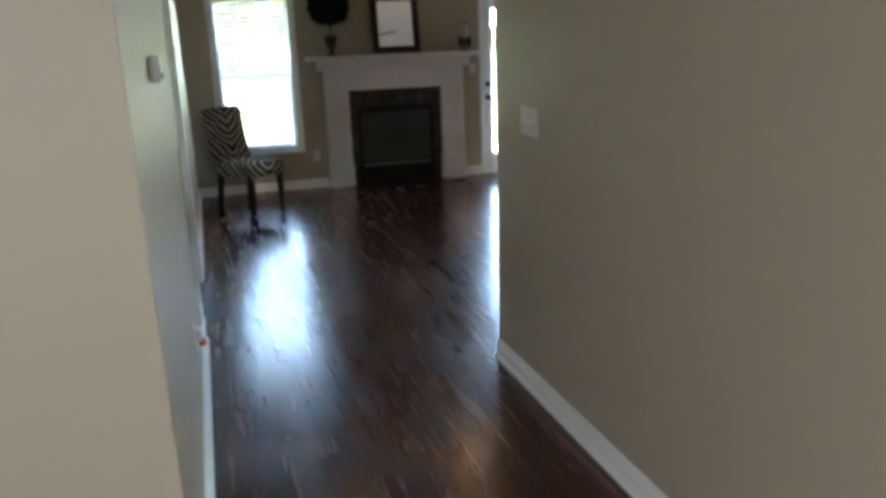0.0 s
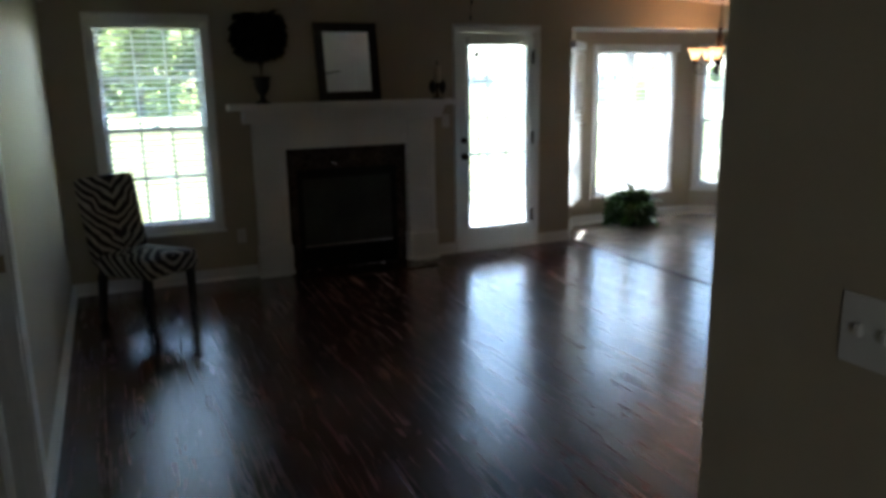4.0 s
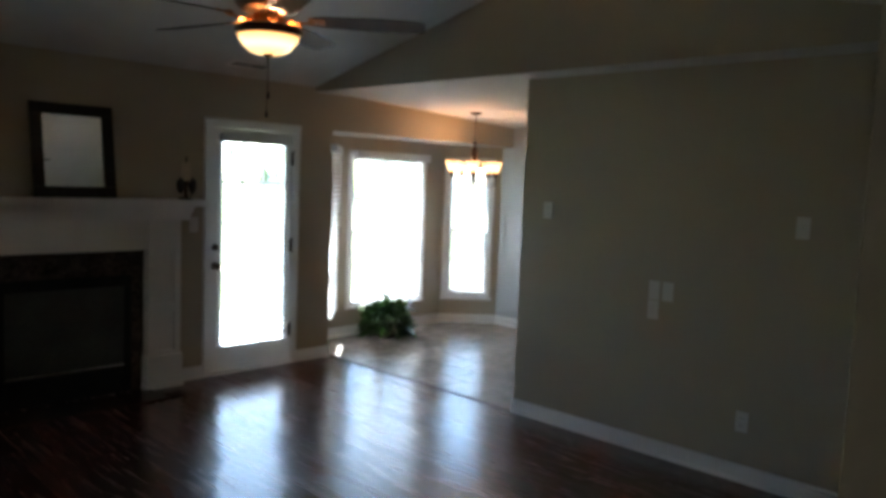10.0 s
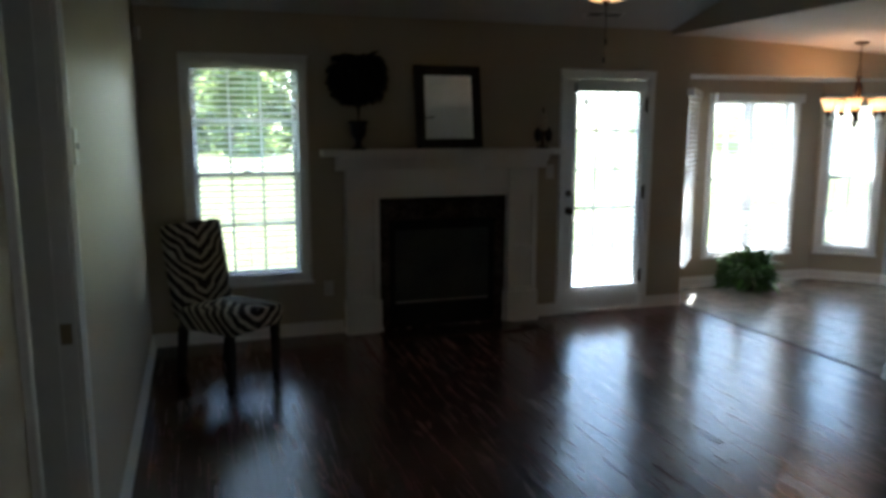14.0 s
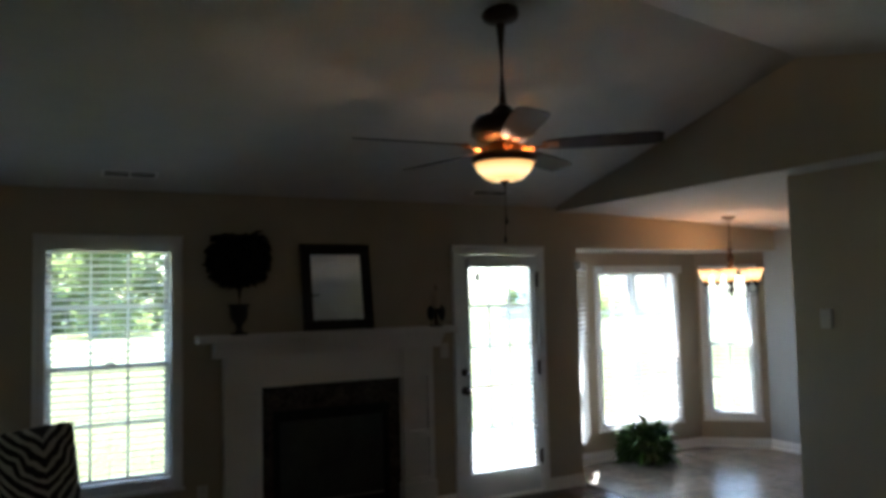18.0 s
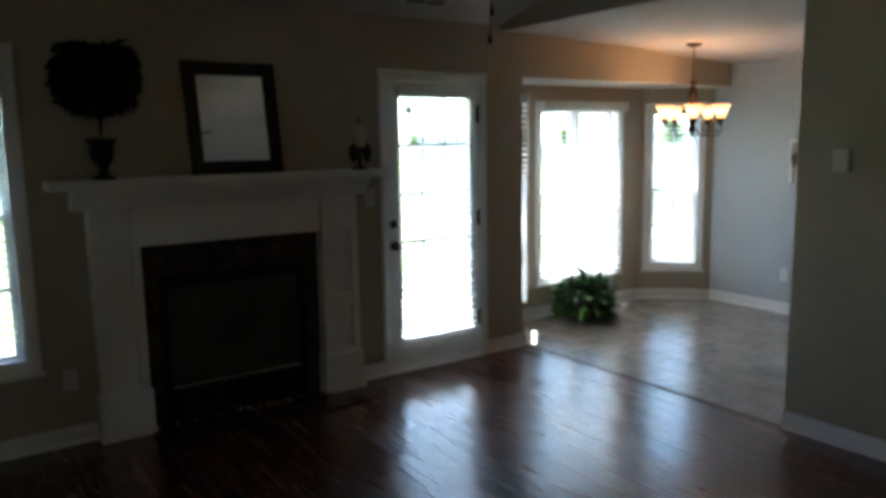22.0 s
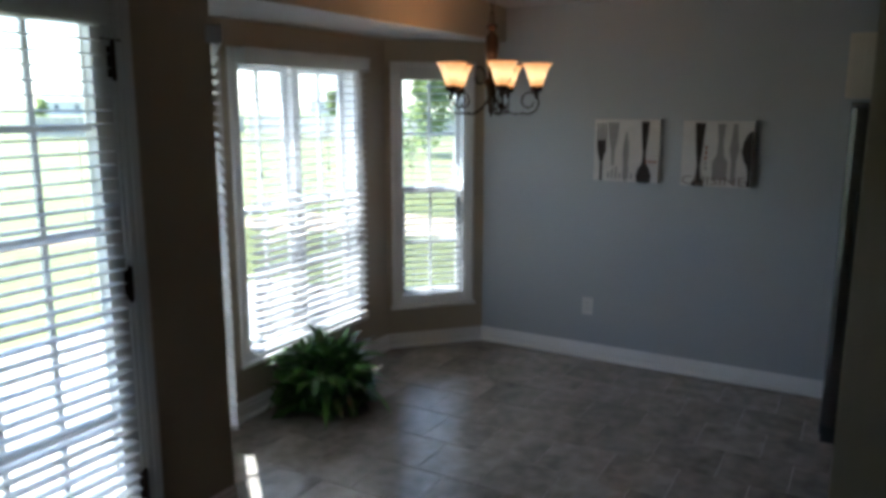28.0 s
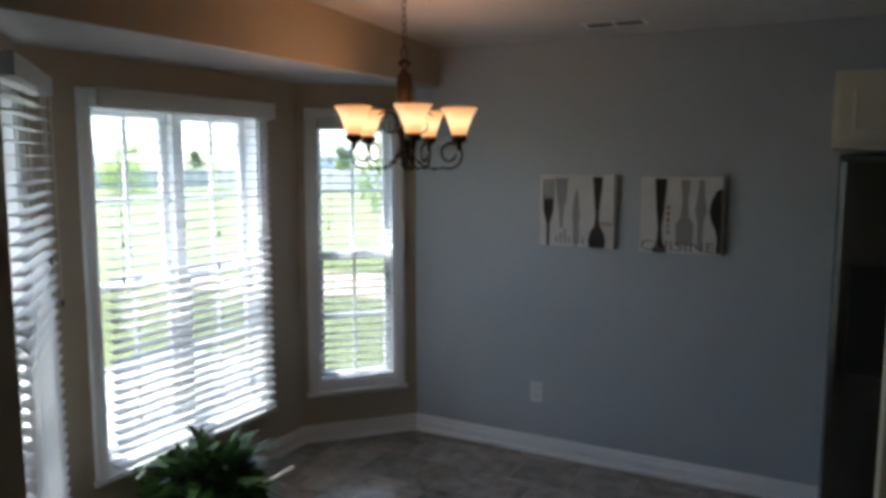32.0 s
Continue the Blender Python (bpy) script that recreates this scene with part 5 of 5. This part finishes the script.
for leaf_m, tint in ((M_LEAF, (0.36, 0.45, 0.17, 1)), (M_LEAF2, (0.55, 0.64, 0.24, 1))):
    n, l = leaf_m.node_tree.nodes, leaf_m.node_tree.links
    thin, blend = n.new("ShaderNodeBsdfTranslucent"), n.new("ShaderNodeMixShader")
    thin.inputs["Color"].default_value = tint
    blend.inputs[0].default_value = 0.45
    l.new(n["Principled BSDF"].outputs[0], blend.inputs[1]), l.new(thin.outputs[0], blend.inputs[2])
    l.new(blend.outputs[0], n["Material Output"].inputs["Surface"])
M_BARK = mat("bark", (0.26, 0.235, 0.20), 0.9, vary=0.4, scale=6, bump=0.6, bump_scale=20)


def tree(m, h, r, seed, leaf, label, n=2600, girth=1.0):
    rnd = random.Random(seed)
    ob = empty("tree", m, label, "tree", "trees behind the lawn")
    bm = tube([(0, 0, -0.05), (0.05, 0, h * 0.2), (0.0, 0.08, h * 0.45), (0.1, 0.0, h * 0.8)], [0.028 * h * girth, 0.02 * h * girth, 0.014 * h * girth, 0.004 * h], 10)
    part("trunk", bm, M_BARK, ob)
    lobes = []
    for k in range(14):
        a, z = rnd.uniform(0, 6.28), rnd.uniform(0.12, 0.95) * h
        q = r * rnd.uniform(0.25, 0.75) * (1.15 - 0.75 * (z / h))
        lobes.append((Vector((q * math.cos(a), q * math.sin(a), z)), r * rnd.uniform(0.38, 0.6) * (1.2 - 0.6 * z / h)))
        part("limb", tube([(0, 0, z * 0.6), (q * 0.5 * math.cos(a), q * 0.5 * math.sin(a), z * 0.85), tuple(lobes[-1][0])], [0.009 * h, 0.006 * h, 0.002 * h], 6), M_BARK, ob)

    def shape(rn):
        c, q = rn.choice(lobes)
        v = Vector((rn.gauss(0, 1), rn.gauss(0, 1), rn.gauss(0, 0.8))).normalized()
        return c + v * q * rn.uniform(0.5, 1.0) * (1 + 0.3 * noise.noise(v * 2 + c)), v
    part("crown", leaf_cloud(n, shape, 0.06 * h, seed, 0.3), leaf, ob)
    return ob


t1 = tree(pose(3.6, 53, GZ), 7.5, 3.0, 1, M_LEAF, "leafy green tree with a stout pale trunk", 3600, 2.0)
t2 = tree(pose(0.5, 61, GZ), 8.5, 3.4, 2, M_LEAF, "tall leafy green tree at the lawn's far edge", 3000)
rnd = random.Random(5)
for k in range(17):
    x = -22 + k * 2.6 + rnd.uniform(-0.6, 0.6)
    if x > 14:
        break
    s = rnd.uniform(0.8, 1.3)
    o = copy_thing(t1 if k % 2 else t2, pose(x, 60 + rnd.uniform(-2, 6), GZ, 0, 0, rnd.uniform(0, 360)))
    o.scale = (s * 1.1, s * 1.1, s * 1.15)
tree(pose(34.4, 44, GZ), 3.2, 1.4, 4, M_LEAF2, "pale green young tree in sunlight", 1800)
for x, y, s in ((62, 52, 0.9), (58, 45, 0.8), (30, 75, 0.9), (50, 80, 0.7), (70, 75, 0.8), (20, 80, 1.2)):
    o = copy_thing(t1, pose(x, y, GZ, 0, 0, x * 7))
    o.scale = (s * 0.5,) * 3
tree(pose(28.4, 21.6, GZ), 5.0, 1.45, 8, M_LEAF, "leafy green tree beside the lawn", 2600)
M_FENCE = mat("weathered_fence_wood", (0.46, 0.43, 0.39), 0.9, vary=0.3, scale=3, fine=30, per_object=0.15)
fe = empty("fence", pose(0, 0, GZ), "long weathered grey privacy fence", "fence")
board = mesh_of("board", boxes((-0.06, -0.01, 0.03, 0.06, 0.01, 1.2)), M_FENCE)
fpath = [(30.0, 50.0), (43.0, 45.0), (43.0, 31.0), (60.0, 25.0)]
nb = 0
for a, b in zip(fpath, fpath[1:]):
    m, n = along(a, b)
    for k in range(int(n / 0.40)):
        if nb < 110:
            for q in (0.07, 0.2, 0.33):
                o = new("board", board)
                o.parent, o.matrix_basis = fe, m @ pose(k * 0.40 + q, 0, 0)
        nb += 1
    for z in (0.3, 1.0):
        part("rail", boxes((0, 0.012, z, n, 0.05, z + 0.08)), M_FENCE, fe, m=m)
M_SIDING = mat("pale_siding", (0.62, 0.60, 0.56), 0.7, vary=0.08, scale=1)
M_ROOF = mat("grey_shingle", (0.26, 0.255, 0.25), 0.9, vary=0.25, scale=2, fine=20)
M_WGLASS = mat("dark_window_glass", (0.14, 0.15, 0.16), 0.3)


def house(m, w, d, h, label):
    ob = empty("house", m, label, "house", "houses across the lawn")
    part("wall", boxes((-w / 2, -d / 2, 0, w / 2, d / 2, h)), M_SIDING, ob)
    bm = bmesh.new()
    pr = [(-d / 2 - 0.4, h - 0.1), (0, h + d * 0.30), (d / 2 + 0.4, h - 0.1)]
    a = [bm.verts.new((-w / 2 - 0.3, y, z)) for y, z in pr]
    b = [bm.verts.new((w / 2 + 0.3, y, z)) for y, z in pr]
    bm.faces.new(a), bm.faces.new(b)
    for k in range(3):
        bm.faces.new((a[k], a[(k + 1) % 3], b[(k + 1) % 3], b[k]))
    part("roof", bm, M_ROOF, ob, "grey shingle roof")
    for x in (-w * 0.32, -w * 0.08, w * 0.18, w * 0.36):
        wn_ = part("window", boxes((x - 0.5, -d / 2 - 0.03, 0.9, x + 0.5, -d / 2 - 0.002, 2.1)), M_TRIM, ob)
        part("pane", boxes((x - 0.43, -d / 2 - 0.04, 0.97, x + 0.43, -d / 2 - 0.031, 2.03)), M_WGLASS, wn_)
    return ob


house(pose(104, 150, GZ, 0, 0, -38), 15, 9, 2.7, "pale single-storey house with a grey roof")
house(pose(76, 160, GZ, 0, 0, -25), 14, 9, 2.7, "distant pale house with a grey roof")
house(pose(150, 118, GZ, 0, 0, -55), 15, 9, 2.8, "distant pale house behind the fence")
house(pose(44, 178, GZ, 0, 0, -14), 14, 9, 2.7, "distant pale house beyond the lawn")
house(pose(0.0, 130, GZ, 0, 0, 4), 12, 8, 3.2, "pale house half hidden by trees")
# small pale disc hung on the patio door's glass
dsc = empty("glass_ornament", pose(4.675, YB + 0.022, 1.825), "small pale oval glass ornament hung on the patio door", "ornament")
part("disc", lathe([(0.001, -0.002), (0.030, -0.002), (0.033, 0.0), (0.030, 0.002), (0.001, 0.002)], 24), mat("frosted_glass", (0.55, 0.60, 0.58), 0.4, vary=0.15, scale=30), dsc, m=pose(0, 0, 0, 90, 0, 0))
part("hanging_thread", tube([(0, 0, 0.032), (0.002, 0, 0.09)], 0.0012, 5), M_DARKWOOD, dsc)

# ---- floors ----
solid("floor", boxes((XW, -2.6, -0.06, XR, YB, -0.012), (-0.6, -2.6, -0.06, XW, 2.01, -0.012)), M_SUB, None, "dark red-brown hardwood floor", "floor", kind="structure")
floor = bpy.data.objects["floor"]
PW = 0.127
PLANK = {}
rnd = random.Random(7)
lengths = (0.55, 0.8, 1.0, 1.22, 1.45, 1.7)


def plank(x, y0, y1, w=PW):
    key = (round(y1 - y0, 3), round(w, 3))
    if key not in PLANK:
        PLANK[key] = mesh_of("plank", boxes((0.0003, 0.0003, -0.014, w - 0.0003, y1 - y0 - 0.0003, 0), bevel=0.0006), M_FLOOR)
    ob = new("plank", PLANK[key])
    ob.parent, ob.matrix_basis = floor, pose(x, y0, 0, rnd.uniform(-0.05, 0.05), rnd.uniform(-0.45, 0.45), 0)


x = XL - 0.06
while x < XR - 0.001:
    w = min(PW, XR - x)
    y = (-2.6 if x < XH else YH) - rnd.choice((0.0, 0.2, 0.35, 0.5))
    while y < YB - 0.01:
        n = rnd.choice(lengths)
        if YB - (y + n) < 0.4:
            n = round(YB - y, 3)
        plank(x, y, y + n, w)
        y += n
    x += PW
dfl = solid("floor_dining", boxes((XR, 2.0, -0.06, XG, YB, -0.003), (5.5, YB, -0.06, XG, 9.55, -0.003)), M_GROUT, None, "grey-brown stone-look tile floor", "floor", kind="structure")
TL = 0.305
tile = mesh_of("tile", boxes((0.0022, 0.0022, -0.008, TL - 0.0022, TL - 0.0022, 0), bevel=0.0015), M_TILE)
for i in range(9):
    for j in range(25):
        x0, y0 = XR + 0.02 + i * TL, 9.66 - (j + 1) * TL - (TL / 2 if i % 2 else 0)
        if y0 < 2.0 or x0 + TL > XG + 0.28 or (y0 + TL > YB + 0.1 and x0 + TL < 5.9):
            continue
        t = new("tile", tile)
        t.parent, t.location = dfl, (x0, y0, 0)
solid("threshold_strip", prism([(-0.02, 0), (-0.016, 0.004), (0, 0.006), (0.016, 0.004), (0.02, 0)], YB - YRW + 0.02), M_SUB, pose(XR, YRW - 0.02, 0, 0, 0, 90), "dark wood transition strip between floors", "trim", kind="structure")

# ---- baseboards ----
for a, b in (((XL, LD[1] + CAS), (XL, YB)), ((XL, YB), (FX - 0.82, YB)), ((FX + 0.82, YB), (DOOR[0], YB)), ((DOOR[1], YB), (PIER, YB)),
             ((PIER, YB), (PIER, YB + 0.1)), (BAY[0], BAY[1]), (BAY[1], BAY[2]), (BAY[2], BAY[3]), (BAY[3], (XG, 2.0)), ((XR, YRW), (XR, YH)), ((XR + TH, YRW), (XR, YRW)),
             ((XW, 2.01), (XW, 4.5)), ((XL, 4.5), (XL, LD[0] - CAS)), ((XH, YH), (XH, -2.6)), ((XH + TH, YH), (XH, YH)), ((XR, YH), (XH + TH, YH)), ((-0.6, 2.01), (XW, 2.01))):
    baseboard(a, b)
